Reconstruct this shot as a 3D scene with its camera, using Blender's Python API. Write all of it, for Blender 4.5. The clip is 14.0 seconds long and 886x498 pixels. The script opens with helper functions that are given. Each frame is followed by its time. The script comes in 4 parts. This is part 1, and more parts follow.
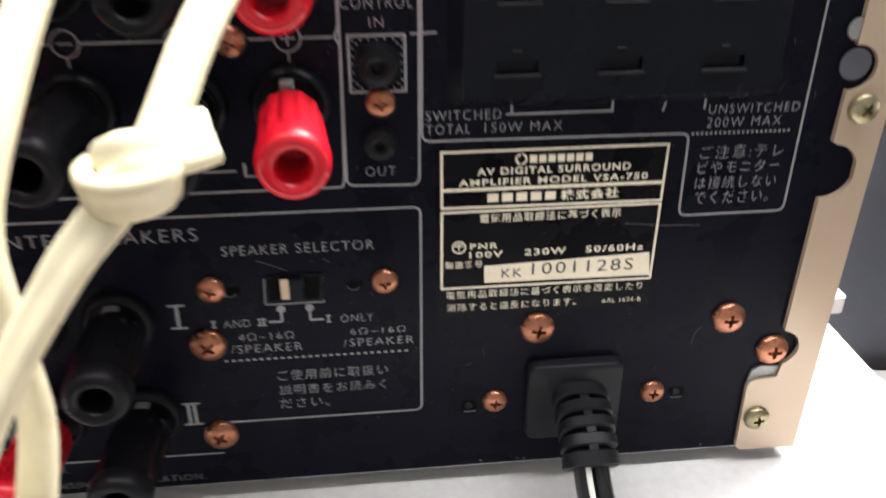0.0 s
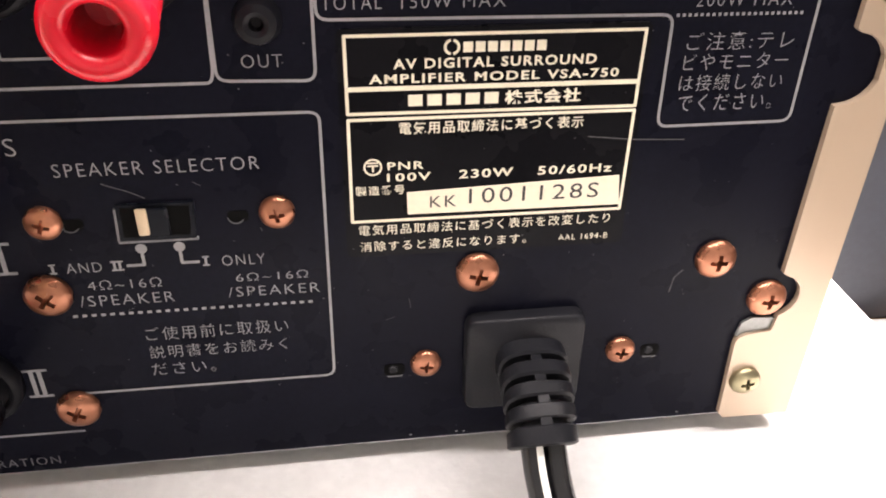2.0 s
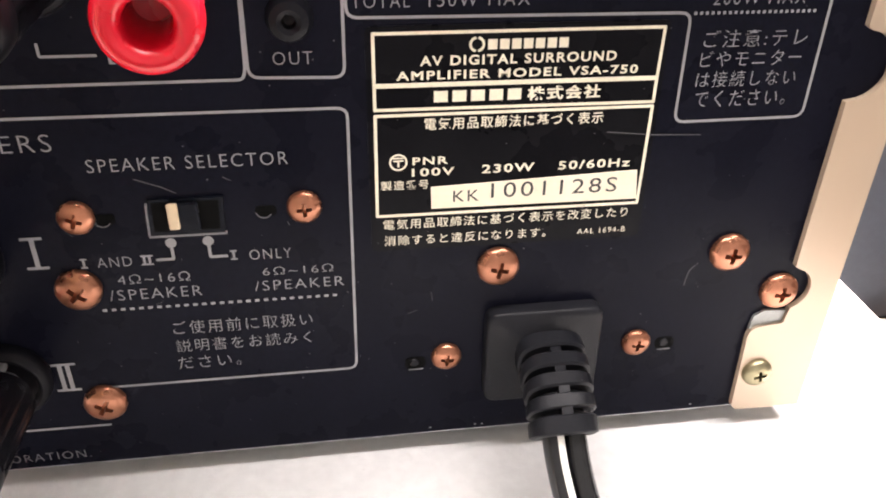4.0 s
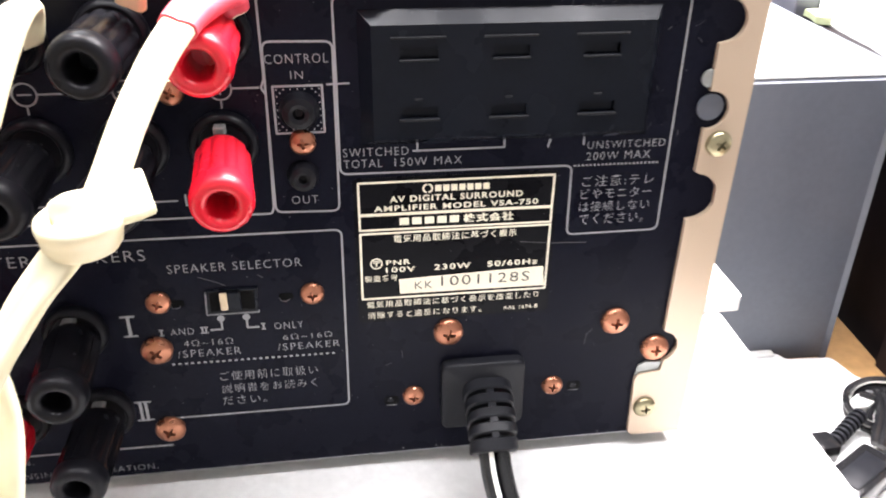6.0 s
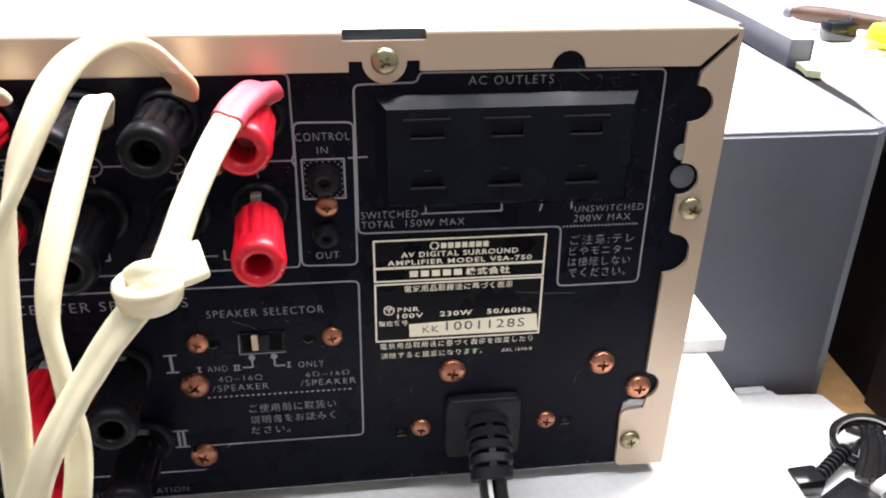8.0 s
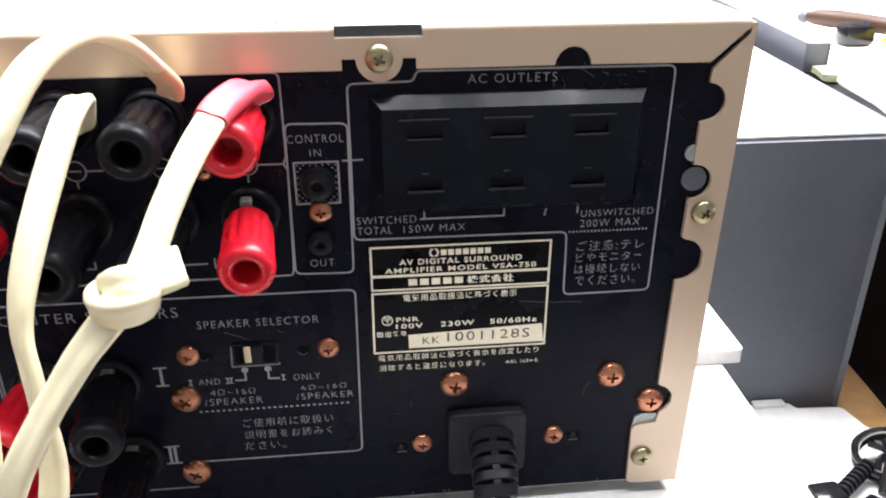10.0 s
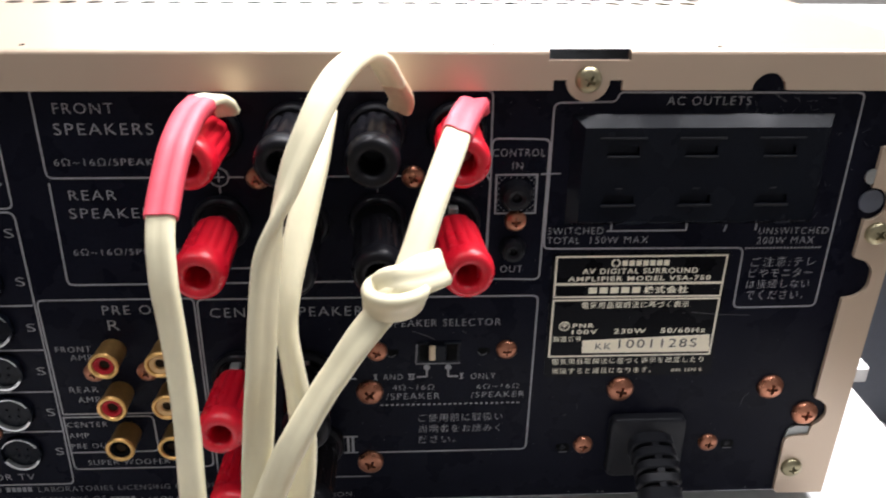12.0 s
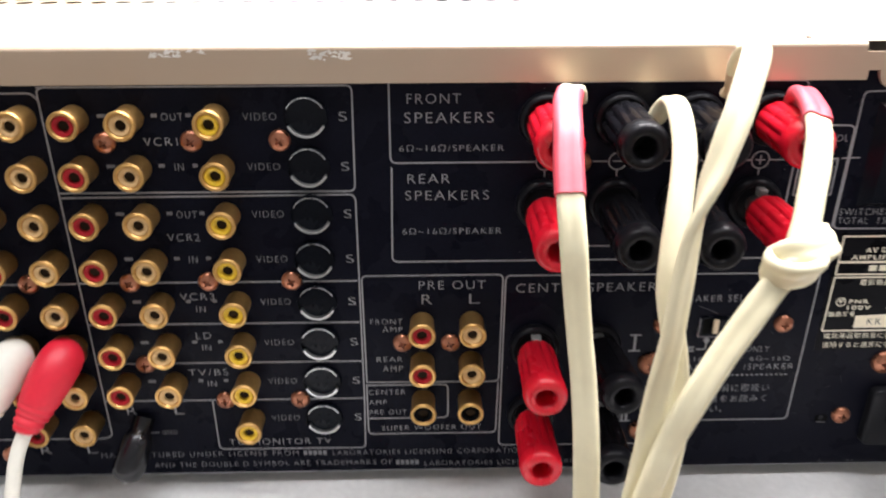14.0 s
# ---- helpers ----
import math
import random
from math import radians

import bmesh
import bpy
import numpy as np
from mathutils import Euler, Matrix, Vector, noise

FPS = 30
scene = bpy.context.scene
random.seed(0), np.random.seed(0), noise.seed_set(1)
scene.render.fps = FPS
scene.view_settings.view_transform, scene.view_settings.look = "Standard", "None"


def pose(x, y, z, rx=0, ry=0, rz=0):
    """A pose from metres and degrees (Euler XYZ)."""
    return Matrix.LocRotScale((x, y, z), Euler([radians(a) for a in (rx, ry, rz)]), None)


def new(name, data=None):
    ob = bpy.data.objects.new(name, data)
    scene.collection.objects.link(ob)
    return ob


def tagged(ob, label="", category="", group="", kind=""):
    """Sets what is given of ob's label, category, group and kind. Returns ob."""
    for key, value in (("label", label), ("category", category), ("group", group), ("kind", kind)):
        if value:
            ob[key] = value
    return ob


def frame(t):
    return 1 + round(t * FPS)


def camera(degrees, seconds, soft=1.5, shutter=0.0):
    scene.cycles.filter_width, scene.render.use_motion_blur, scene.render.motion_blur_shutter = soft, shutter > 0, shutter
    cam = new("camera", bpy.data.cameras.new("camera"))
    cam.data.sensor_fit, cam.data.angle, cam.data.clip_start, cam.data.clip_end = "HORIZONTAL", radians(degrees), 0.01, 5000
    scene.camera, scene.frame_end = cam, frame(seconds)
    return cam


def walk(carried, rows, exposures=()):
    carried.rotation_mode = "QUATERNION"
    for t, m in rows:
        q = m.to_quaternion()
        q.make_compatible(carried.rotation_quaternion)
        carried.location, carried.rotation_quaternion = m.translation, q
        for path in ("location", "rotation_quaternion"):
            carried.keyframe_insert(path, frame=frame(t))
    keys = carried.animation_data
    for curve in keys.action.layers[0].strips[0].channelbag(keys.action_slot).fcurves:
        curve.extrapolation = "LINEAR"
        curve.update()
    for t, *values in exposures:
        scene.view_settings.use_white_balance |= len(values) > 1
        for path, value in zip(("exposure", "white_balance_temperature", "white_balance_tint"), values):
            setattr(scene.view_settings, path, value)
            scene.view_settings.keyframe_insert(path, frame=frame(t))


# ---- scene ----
# Rear of an AV amplifier on a white foam board. Panel units: 1 unit = U metres; x to the right,
# y into the amplifier (panel face at y = 0), z up (foam block top at z = 11).
U, BASE = 0.00124, 11.0
cam = camera(58.59, 14.0, 1.9, 0.5)
PATH = [
    (0.0, 0.0033, -0.1467, 0.1425, -27.67, 0.22, -5.68),
    (0.2, 0.0075, -0.1368, 0.1331, -28.04, 0.27, -6.29),
    (0.5, 0.0130, -0.1239, 0.1254, -29.26, 0.07, -6.64),
    (1.0, 0.0087, -0.1155, 0.1203, -30.44, -0.26, -7.07),
    (1.5, 0.0154, -0.1145, 0.1205, -31.08, -0.51, -7.39),
    (2.0, 0.0161, -0.1163, 0.1204, -31.23, -0.77, -7.62),
    (2.2, 0.0149, -0.1148, 0.1197, -31.49, -0.80, -7.83),
    (4.3, 0.0105, -0.1221, 0.1198, -30.16, -0.78, -8.18),
    (4.5, 0.0127, -0.1271, 0.1264, -29.56, -0.66, -7.94),
    (5.0, 0.0123, -0.1361, 0.1340, -29.00, -0.31, -7.52),
    (5.5, 0.0135, -0.1523, 0.1439, -28.81, 0.03, -7.50),
    (5.8, 0.0107, -0.1581, 0.1547, -28.11, -0.08, -7.69),
    (6.0, 0.0133, -0.1672, 0.1602, -28.53, -0.52, -7.87),
    (6.5, 0.0138, -0.1860, 0.1686, -27.05, -0.81, -7.41),
    (7.0, 0.0100, -0.1879, 0.1786, -26.65, -1.12, -7.04),
    (7.5, 0.0040, -0.1863, 0.1780, -26.47, -0.95, -6.99),
    (7.7, 0.0078, -0.1880, 0.1783, -26.54, -0.72, -6.91),
    (9.8, 0.0206, -0.1799, 0.1698, -25.58, 0.02, -6.61),
    (10.0, 0.0171, -0.1803, 0.1726, -25.64, 0.15, -5.99),
    (10.2, 0.0175, -0.1786, 0.1745, -24.95, 0.65, -5.72),
    (10.5, 0.0146, -0.1779, 0.1813, -24.48, 1.50, -5.17),
    (10.8, 0.0010, -0.1740, 0.1787, -24.26, 1.64, -4.95),
    (11.0, -0.0135, -0.1788, 0.1765, -25.10, 1.25, -4.40),
    (11.3, -0.0212, -0.1875, 0.1752, -24.97, 0.56, -3.35),
    (11.5, -0.0197, -0.1923, 0.1804, -24.84, -0.08, -3.10),
    (12.0, -0.0233, -0.1885, 0.1772, -24.92, -0.58, -2.82),
    (12.2, -0.0294, -0.1900, 0.1745, -24.62, -0.26, -2.69),
    (12.5, -0.0446, -0.2009, 0.1738, -25.39, -0.24, -2.70),
    (13.0, -0.0848, -0.2156, 0.1684, -25.18, -1.02, -1.69),
    (13.2, -0.0884, -0.2273, 0.1744, -25.04, -1.36, -0.73),
    (13.3, -0.0873, -0.2276, 0.1767, -25.01, -1.58, -0.65),
    (13.4, -0.0872, -0.2265, 0.1754, -25.02, -1.37, -0.37),
    (13.5, -0.0904, -0.2245, 0.1762, -24.92, -1.20, -0.38),
    (14.0, -0.1010, -0.2028, 0.1797, -25.22, 0.14, -1.19),
]
walk(cam, [(t, pose(x, y, z, 90 + pitch, roll, yaw)) for t, x, y, z, pitch, roll, yaw in PATH],
     exposures=((0.0, -0.10, 6600, 15), (0.5, 0.72, 7000, 20), (2.0, 0.56, 7200, 22), (4.5, 0.62, 6950, 20), (5.5, 0.64, 6700, 19), (5.8, 0.74, 6550, 17), (6.0, 0.72, 6500, 17),
                (6.5, 0.46, 6400, 16), (6.9, 0.22, 6350, 16), (7.5, -0.24, 6350, 16), (10.0, -0.15, 6350, 15), (10.5, -0.15, 6350, 15), (11.0, -0.58, 6350, 16), (11.3, -0.72, 6350, 16), (11.5, -0.68, 6350, 16), (12.0, -0.74, 6350, 16),
                (12.6, -0.5, 6400, 16), (13.0, -0.24, 6450, 16), (13.5, -0.1, 6550, 16), (14.0, -0.2, 6500, 16)))

# ---- light ----
world = bpy.data.worlds.new("room_air")
world.use_nodes = True
world.node_tree.nodes["Background"].inputs[0].default_value = (0.9, 0.95, 1.0, 1)
world.node_tree.nodes["Background"].inputs[1].default_value = 0.05
scene.world = world


def ceiling_lamp(x, y, z, sx, sy, watts, colour):
    data = bpy.data.lights.new("ceiling_tube", "AREA")
    data.shape, data.size, data.size_y, data.energy, data.color = "RECTANGLE", sx, sy, watts, colour
    ob = new("ceiling_tube", data)
    ob.location = (x, y, z)
    return ob


ceiling_lamp(0.32, 0.38, 1.15, 1.2, 0.40, 80, (1.0, 0.985, 0.965))
ceiling_lamp(0.12, -0.19, 1.25, 1.6, 0.12, 19.5, (0.97, 0.99, 1.0))


# ---- materials ----
def material(name, colour, rough=0.5, metal=0.0, coat=0.0, vary=0.0, grain=300.0, bump=0.0, spots=None, spec=0.5, random_vary=0.0):
    """A surface with fine grain, larger blotches and optional specks of another colour."""
    m = bpy.data.materials.new(name)
    m.use_nodes = True
    nt = m.node_tree
    n, link = nt.nodes, nt.links.new
    b = n["Principled BSDF"]
    b.inputs["Base Color"].default_value = (*colour, 1)
    b.inputs["Roughness"].default_value = rough
    b.inputs["Metallic"].default_value = metal
    b.inputs["Coat Weight"].default_value = coat
    b.inputs["Specular IOR Level"].default_value = spec
    co = n.new("ShaderNodeTexCoord")
    fine, wide = n.new("ShaderNodeTexNoise"), n.new("ShaderNodeTexNoise")
    fine.inputs["Scale"].default_value, wide.inputs["Scale"].default_value = grain, grain * 0.09
    fine.inputs["Detail"].default_value = wide.inputs["Detail"].default_value = 4
    for t in (fine, wide):
        link(co.outputs["Object"], t.inputs["Vector"])
    last = None
    if vary:
        mix = n.new("ShaderNodeMath")
        mix.operation = "ADD"
        link(fine.outputs["Fac"], mix.inputs[0])
        link(wide.outputs["Fac"], mix.inputs[1])
        ramp = n.new("ShaderNodeMapRange")
        ramp.inputs["From Min"].default_value, ramp.inputs["From Max"].default_value = 0.6, 1.4
        ramp.inputs["To Min"].default_value, ramp.inputs["To Max"].default_value = 1 - vary, 1 + vary
        link(mix.outputs[0], ramp.inputs["Value"])
        tint = n.new("ShaderNodeMix")
        tint.data_type, tint.blend_type = "RGBA", "MULTIPLY"
        tint.inputs[0].default_value = 1
        tint.inputs[6].default_value = (*colour, 1)
        link(ramp.outputs[0], tint.inputs[7])
        last = tint.outputs[2]
        rr = n.new("ShaderNodeMapRange")
        rr.inputs["From Min"].default_value, rr.inputs["From Max"].default_value = 0.3, 0.7
        rr.inputs["To Min"].default_value, rr.inputs["To Max"].default_value = max(rough - 0.1, 0.02), min(rough + 0.1, 1)
        link(wide.outputs["Fac"], rr.inputs["Value"])
        link(rr.outputs[0], b.inputs["Roughness"])
    if random_vary:
        info = n.new("ShaderNodeObjectInfo")
        rnd = n.new("ShaderNodeMapRange")
        rnd.inputs["To Min"].default_value, rnd.inputs["To Max"].default_value = 1 - random_vary, 1 + random_vary
        link(info.outputs["Random"], rnd.inputs["Value"])
        by = n.new("ShaderNodeMix")
        by.data_type, by.blend_type = "RGBA", "MULTIPLY"
        by.inputs[0].default_value = 1
        by.inputs[6].default_value = (*colour, 1)
        if last:
            link(last, by.inputs[6])
        link(rnd.outputs[0], by.inputs[7])
        last = by.outputs[2]
    if spots:
        speck_colour, scale, amount = spots
        sp = n.new("ShaderNodeTexNoise")
        sp.inputs["Scale"].default_value, sp.inputs["Detail"].default_value = scale, 2
        link(co.outputs["Object"], sp.inputs["Vector"])
        cut = n.new("ShaderNodeMapRange")
        cut.inputs["From Min"].default_value, cut.inputs["From Max"].default_value = 1 - amount, 1 - amount + 0.03
        link(sp.outputs["Fac"], cut.inputs["Value"])
        dot = n.new("ShaderNodeMix")
        dot.data_type = "RGBA"
        dot.inputs[6].default_value = (*colour, 1)
        if last:
            link(last, dot.inputs[6])
        dot.inputs[7].default_value = (*speck_colour, 1)
        link(cut.outputs[0], dot.inputs[0])
        last = dot.outputs[2]
    if last:
        link(last, b.inputs["Base Color"])
    if bump:
        bp = n.new("ShaderNodeBump")
        bp.inputs["Strength"].default_value, bp.inputs["Distance"].default_value = bump, 0.0004
        link(fine.outputs["Fac"], bp.inputs["Height"])
        link(bp.outputs[0], b.inputs["Normal"])
    return m


PANEL = material("black_panel_paint", (0.0056, 0.0060, 0.0112), 0.30, vary=0.25, grain=900, bump=0.03, spots=((0.03, 0.03, 0.03), 420, 0.21), spec=0.048)
PRINT = material("grey_screen_print", (0.265, 0.265, 0.275), 0.6, vary=0.12, grain=2500)
DIMPRINT = material("worn_grey_print", (0.165, 0.165, 0.175), 0.6, vary=0.3, grain=2500)
LABELBLACK = material("label_black", (0.0035, 0.0035, 0.005), 0.3, vary=0.2, grain=900, spec=0.08)
CREAMPRINT = material("cream_label_print", (0.80, 0.74, 0.58), 0.5, vary=0.08, grain=1500)
STICKER = material("cream_sticker_paper", (0.82, 0.74, 0.57), 0.6, vary=0.08, grain=900)
INK = material("black_ink", (0.03, 0.028, 0.028), 0.5, vary=0.2, grain=2000)
GOLD = material("champagne_lacquered_metal", (0.485, 0.378, 0.278), 0.34, metal=0.25)
BARE = material("bare_scuffed_metal", (0.85, 0.83, 0.78), 0.5, metal=0.2, vary=0.2, grain=3000, bump=0.08)
COPPER = material("copper_plated_screw", (0.41, 0.17, 0.10), 0.30, metal=0.82, vary=0.14, grain=1200, bump=0.05, random_vary=0.2)
BRASS = material("yellow_zinc_screw", (0.31, 0.275, 0.17), 0.36, metal=0.9, vary=0.15, grain=1200)
STEEL = material("zinc_steel", (0.55, 0.56, 0.56), 0.3, metal=0.95, vary=0.15, grain=1200)
DULLZINC = material("dull_zinc", (0.28, 0.29, 0.28), 0.5, metal=0.5, vary=0.15, grain=1200)
BLACK = material("black_plastic", (0.007, 0.007, 0.009), 0.20, vary=0.15, grain=900, bump=0.02, spec=0.50)
COLLAR = material("black_moulded_collar", (0.006, 0.006, 0.008), 0.34, vary=0.15, grain=900, spec=0.14)
OUTLET = material("dark_outlet_plastic", (0.0048, 0.0062, 0.0100), 0.24, vary=0.2, grain=700, spec=0.115)
RUBBER = material("dark_grey_rubber", (0.0105, 0.011, 0.0135), 0.40, vary=0.2, grain=1500, bump=0.12, spec=0.14, spots=((0.06, 0.06, 0.06), 900, 0.24))
CORD = material("glossy_black_cord", (0.010, 0.010, 0.011), 0.18, vary=0.1, grain=900)
STRIPE = material("white_cord_stripe", (0.75, 0.75, 0.70), 0.3, vary=0.05, grain=900)
RED = material("red_plastic", (0.60, 0.008, 0.022), 0.30, vary=0.08, grain=700, bump=0.02, random_vary=0.06)
SLEEVE = material("red_vinyl_sleeve", (0.66, 0.075, 0.105), 0.46, vary=0.12, grain=500, bump=0.04)
PLUGRED = material("soft_red_rubber", (0.74, 0.018, 0.042), 0.5, vary=0.06, grain=700, bump=0.03)
PLUGWHITE = material("soft_white_rubber", (0.82, 0.80, 0.71), 0.5, vary=0.04, grain=700)
CABLE = material("cream_vinyl_cable", (0.78, 0.72, 0.50), 0.38, vary=0.07, grain=260, bump=0.05)
CABLEAGED = material("browned_cream_vinyl", (0.70, 0.53, 0.34), 0.38, vary=0.12, grain=400)
JACK = material("gold_plated_jack", (0.60, 0.36, 0.125), 0.36, metal=0.85, vary=0.15, grain=900, random_vary=0.12)
JACKFLANGE = material("brass_flange", (0.30, 0.20, 0.09), 0.5, metal=0.9, vary=0.15, grain=900, random_vary=0.15)
INSRED = material("red_insulator", (0.36, 0.012, 0.018), 0.5, vary=0.1, grain=900, spec=0.2)
INSWHITE = material("ivory_insulator", (0.66, 0.43, 0.20), 0.5, vary=0.1, grain=900, spec=0.2)
INSYELLOW = material("yellow_insulator", (0.74, 0.47, 0.02), 0.35, vary=0.1, grain=900)
# Contact deep in the pin hole, browned to near-black: its shade is painted.
PINHOLE = material("dark_gold_contact", (0.022, 0.012, 0.005), 0.6, vary=0.1, spec=0.1)
SCRATCH = material("faint_scratch", (0.075, 0.075, 0.08), 0.6, vary=0.3, grain=2500)
TAN = material("tan_slider_plastic", (0.60, 0.47, 0.31), 0.45, vary=0.08, grain=900)
# Near-black: shade of holes and interior put into colour; also plain black bits.
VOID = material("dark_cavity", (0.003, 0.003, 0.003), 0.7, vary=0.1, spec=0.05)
FOAM = material("white_foam_board", (0.65, 0.65, 0.64), 0.75, vary=0.10, grain=420, bump=0.4, spots=((0.62, 0.62, 0.60), 260, 0.26))
PAPER = material("white_paper", (0.84, 0.84, 0.82), 0.7, vary=0.03, grain=500)
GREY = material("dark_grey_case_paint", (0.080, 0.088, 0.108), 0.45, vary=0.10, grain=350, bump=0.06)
# Pale grey for tops under strong light: that brightness is in the colour.
LITGREY = material("light_grey_case_top", (0.66, 0.67, 0.68), 0.45, vary=0.05, grain=350)
WOOD = material("varnished_wood", (0.42, 0.24, 0.10), 0.4, vary=0.25, grain=160)
DARKWOOD = material("dark_brown_cabinet", (0.012, 0.008, 0.009), 0.6, vary=0.5, grain=60, spec=0.15)
RAILWOOD = material("reddish_rail_wood", (0.36, 0.18, 0.08), 0.45, vary=0.3, grain=160)
TOOLWOOD = material("worn_tool_handle", (0.055, 0.024, 0.012), 0.45, vary=0.3, grain=160)
YELLOW = material("yellow_plastic", (0.80, 0.66, 0.05), 0.4, vary=0.1)
GREENISH = material("pale_green_plastic", (0.42, 0.47, 0.28), 0.5, vary=0.15)
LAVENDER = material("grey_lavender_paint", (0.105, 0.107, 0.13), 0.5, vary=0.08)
WALL = material("room_wall_paint", (0.62, 0.60, 0.57), 0.8, vary=0.05, grain=30)
FLOORM = material("dark_floor", (0.08, 0.06, 0.05), 0.6, vary=0.2, grain=30)
CHALK = material("white_plastic_tip", (0.85, 0.85, 0.83), 0.4, vary=0.05)


# ---- building helpers ----
def place(ob, loc, parent):
    if parent is None:
        ob.location = (loc[0] * U, loc[1] * U, (loc[2] - BASE) * U)
    else:
        ob.parent = parent
        ob.location = (loc[0] * U, loc[1] * U, loc[2] * U)
    return ob


def part(name, bm, mat, parent=None, label="", loc=(0, 0, 0), sharp=35, turn=None):
    """Links a bmesh, given in panel units, as one mesh object."""
    me = bpy.data.meshes.new(name)
    bmesh.ops.recalc_face_normals(bm, faces=bm.faces)
    for v in bm.verts:
        v.co *= U
    bm.to_mesh(me)
    bm.free()
    for p in me.polygons:
        p.use_smooth = True
    me.set_sharp_from_angle(angle=radians(sharp))
    me.materials.append(mat)
    ob = new(name, me)
    place(ob, loc, parent)
    if turn:
        ob.rotation_euler = [radians(a) for a in turn]
    if label:
        tagged(ob, label)
    return ob


def again(ob, parent, loc, turn=None, name=None, mat=None):
    """One more object on the mesh of ob, with its sub-parts."""
    o = bpy.data.objects.new(name or ob.name.split(".")[0], ob.data)
    scene.collection.objects.link(o)
    place(o, loc, parent)
    if turn:
        o.rotation_euler = [radians(a) for a in turn]
    for c in ob.children:
        k = bpy.data.objects.new(c.name.split(".")[0], c.data)
        scene.collection.objects.link(k)
        k.parent = o
        k.location, k.rotation_euler = c.location, c.rotation_euler
        for key in c.keys():
            k[key] = c[key]
    for key in ob.keys():
        o[key] = ob[key]
    return o


def thing(name, label, category, loc=(0, 0, BASE), group="", kind=""):
    ob = new(name)
    ob.empty_display_size = 0.01
    place(ob, loc, None)
    return tagged(ob, label, category, group, kind)


def box(x0, x1, y0, y1, z0, z1, bevel=0.0, seg=2, bm=None):
    own = bm is None
    bm = bm or bmesh.new()
    r = bmesh.ops.create_cube(bm, size=1)
    bmesh.ops.scale(bm, vec=(x1 - x0, y1 - y0, z1 - z0), verts=r["verts"])
    bmesh.ops.translate(bm, vec=((x0 + x1) / 2, (y0 + y1) / 2, (z0 + z1) / 2), verts=r["verts"])
    if bevel:
        edges = {e for v in r["verts"] for e in v.link_edges}
        bmesh.ops.bevel(bm, geom=list(edges), offset=bevel, segments=seg, profile=0.5, affect="EDGES")
    return bm


def lathe(profile, seg=24, flute=None, bm=None):
    """Turns (radius, y) pairs about the y axis; flute(i, radius, y) may change a radius."""
    bm = bm or bmesh.new()
    rings = []
    for r, y in profile:
        if r < 1e-6:
            rings.append([bm.verts.new((0, y, 0))])
        else:
            rings.append([bm.verts.new(((flute(i, r, y) if flute else r) * math.sin(2 * math.pi * i / seg), y,
                                        (flute(i, r, y) if flute else r) * math.cos(2 * math.pi * i / seg))) for i in range(seg)])
    for a, b in zip(rings, rings[1:]):
        for i in range(seg):
            j = (i + 1) % seg
            q = [a[i % len(a)], a[j % len(a)], b[j % len(b)], b[i % len(b)]]
            q = [v for k, v in enumerate(q) if v not in q[:k]]
            if len(q) > 2:
                bm.faces.new(q)
    return bm


def slab(outline, y0, y1, bm=None):
    """An outline in x and z, given thickness from y0 to y1."""
    bm = bm or bmesh.new()
    f = bm.faces.new([bm.verts.new((x, y0, z)) for x, z in outline])
    ext = bmesh.ops.extrude_face_region(bm, geom=[f])
    bmesh.ops.translate(bm, vec=(0, y1 - y0, 0), verts=[g for g in ext["geom"] if isinstance(g, bmesh.types.BMVert)])
    bmesh.ops.triangulate(bm, faces=[f for f in bm.faces if len(f.verts) > 4])
    return bm


def plate(outline, z0, z1):
    """An outline in x and y, given thickness from z0 to z1."""
    bm = slab(outline, 0, z1 - z0)
    for v in bm.verts:
        x, d, y = v.co
        v.co = (x, y, z0 + d)
    return bm


def arc(cx, cz, r, a0, a1, n=8):
    return [(cx + r * math.cos(radians(a0 + (a1 - a0) * k / n)), cz + r * math.sin(radians(a0 + (a1 - a0) * k / n))) for k in range(n + 1)]


def rounded(points, radius, closed=False):
    """A polyline with its inner corners rounded."""
    out, n = [], len(points)
    for i, p in enumerate(points):
        if not closed and i in (0, n - 1):
            out.append(Vector(p))
            continue
        a, b, c = Vector(points[i - 1]), Vector(p), Vector(points[(i + 1) % n])
        u, w = (a - b), (c - b)
        d = min(radius, u.length * 0.45, w.length * 0.45)
        s, e = b + u.normalized() * d, b + w.normalized() * d
        for k in range(5):
            t = k / 4
            out.append(s * (1 - t) ** 2 + b * 2 * t * (1 - t) + e * t * t)
    return out


LAYER = [0]


def layer():
    """A hair's breadth between prints that cross, so that no two lie in one plane."""
    LAYER[0] = (LAYER[0] + 1) % 17
    return LAYER[0] * 0.0035


def printed_line(points, parent, width=0.38, radius=1.4, closed=False, mat=None, y=-0.12):
    pts = rounded(points, radius, closed)
    y -= layer()
    bm, n = bmesh.new(), len(pts)
    left, right = [], []
    for i, p in enumerate(pts):
        a = pts[i - 1] if (closed or i) else p
        b = pts[(i + 1) % n] if (closed or i < n - 1) else p
        d = (b - a).normalized()
        nrm = Vector((-d.y, d.x)) * width / 2
        left.append(bm.verts.new((p.x + nrm.x, y, p.y + nrm.y)))
        right.append(bm.verts.new((p.x - nrm.x, y, p.y - nrm.y)))
    for i in range(n if closed else n - 1):
        j = (i + 1) % n
        bm.faces.new((left[i], left[j], right[j], right[i]))
    return part("printed_line", bm, mat or PRINT, parent)


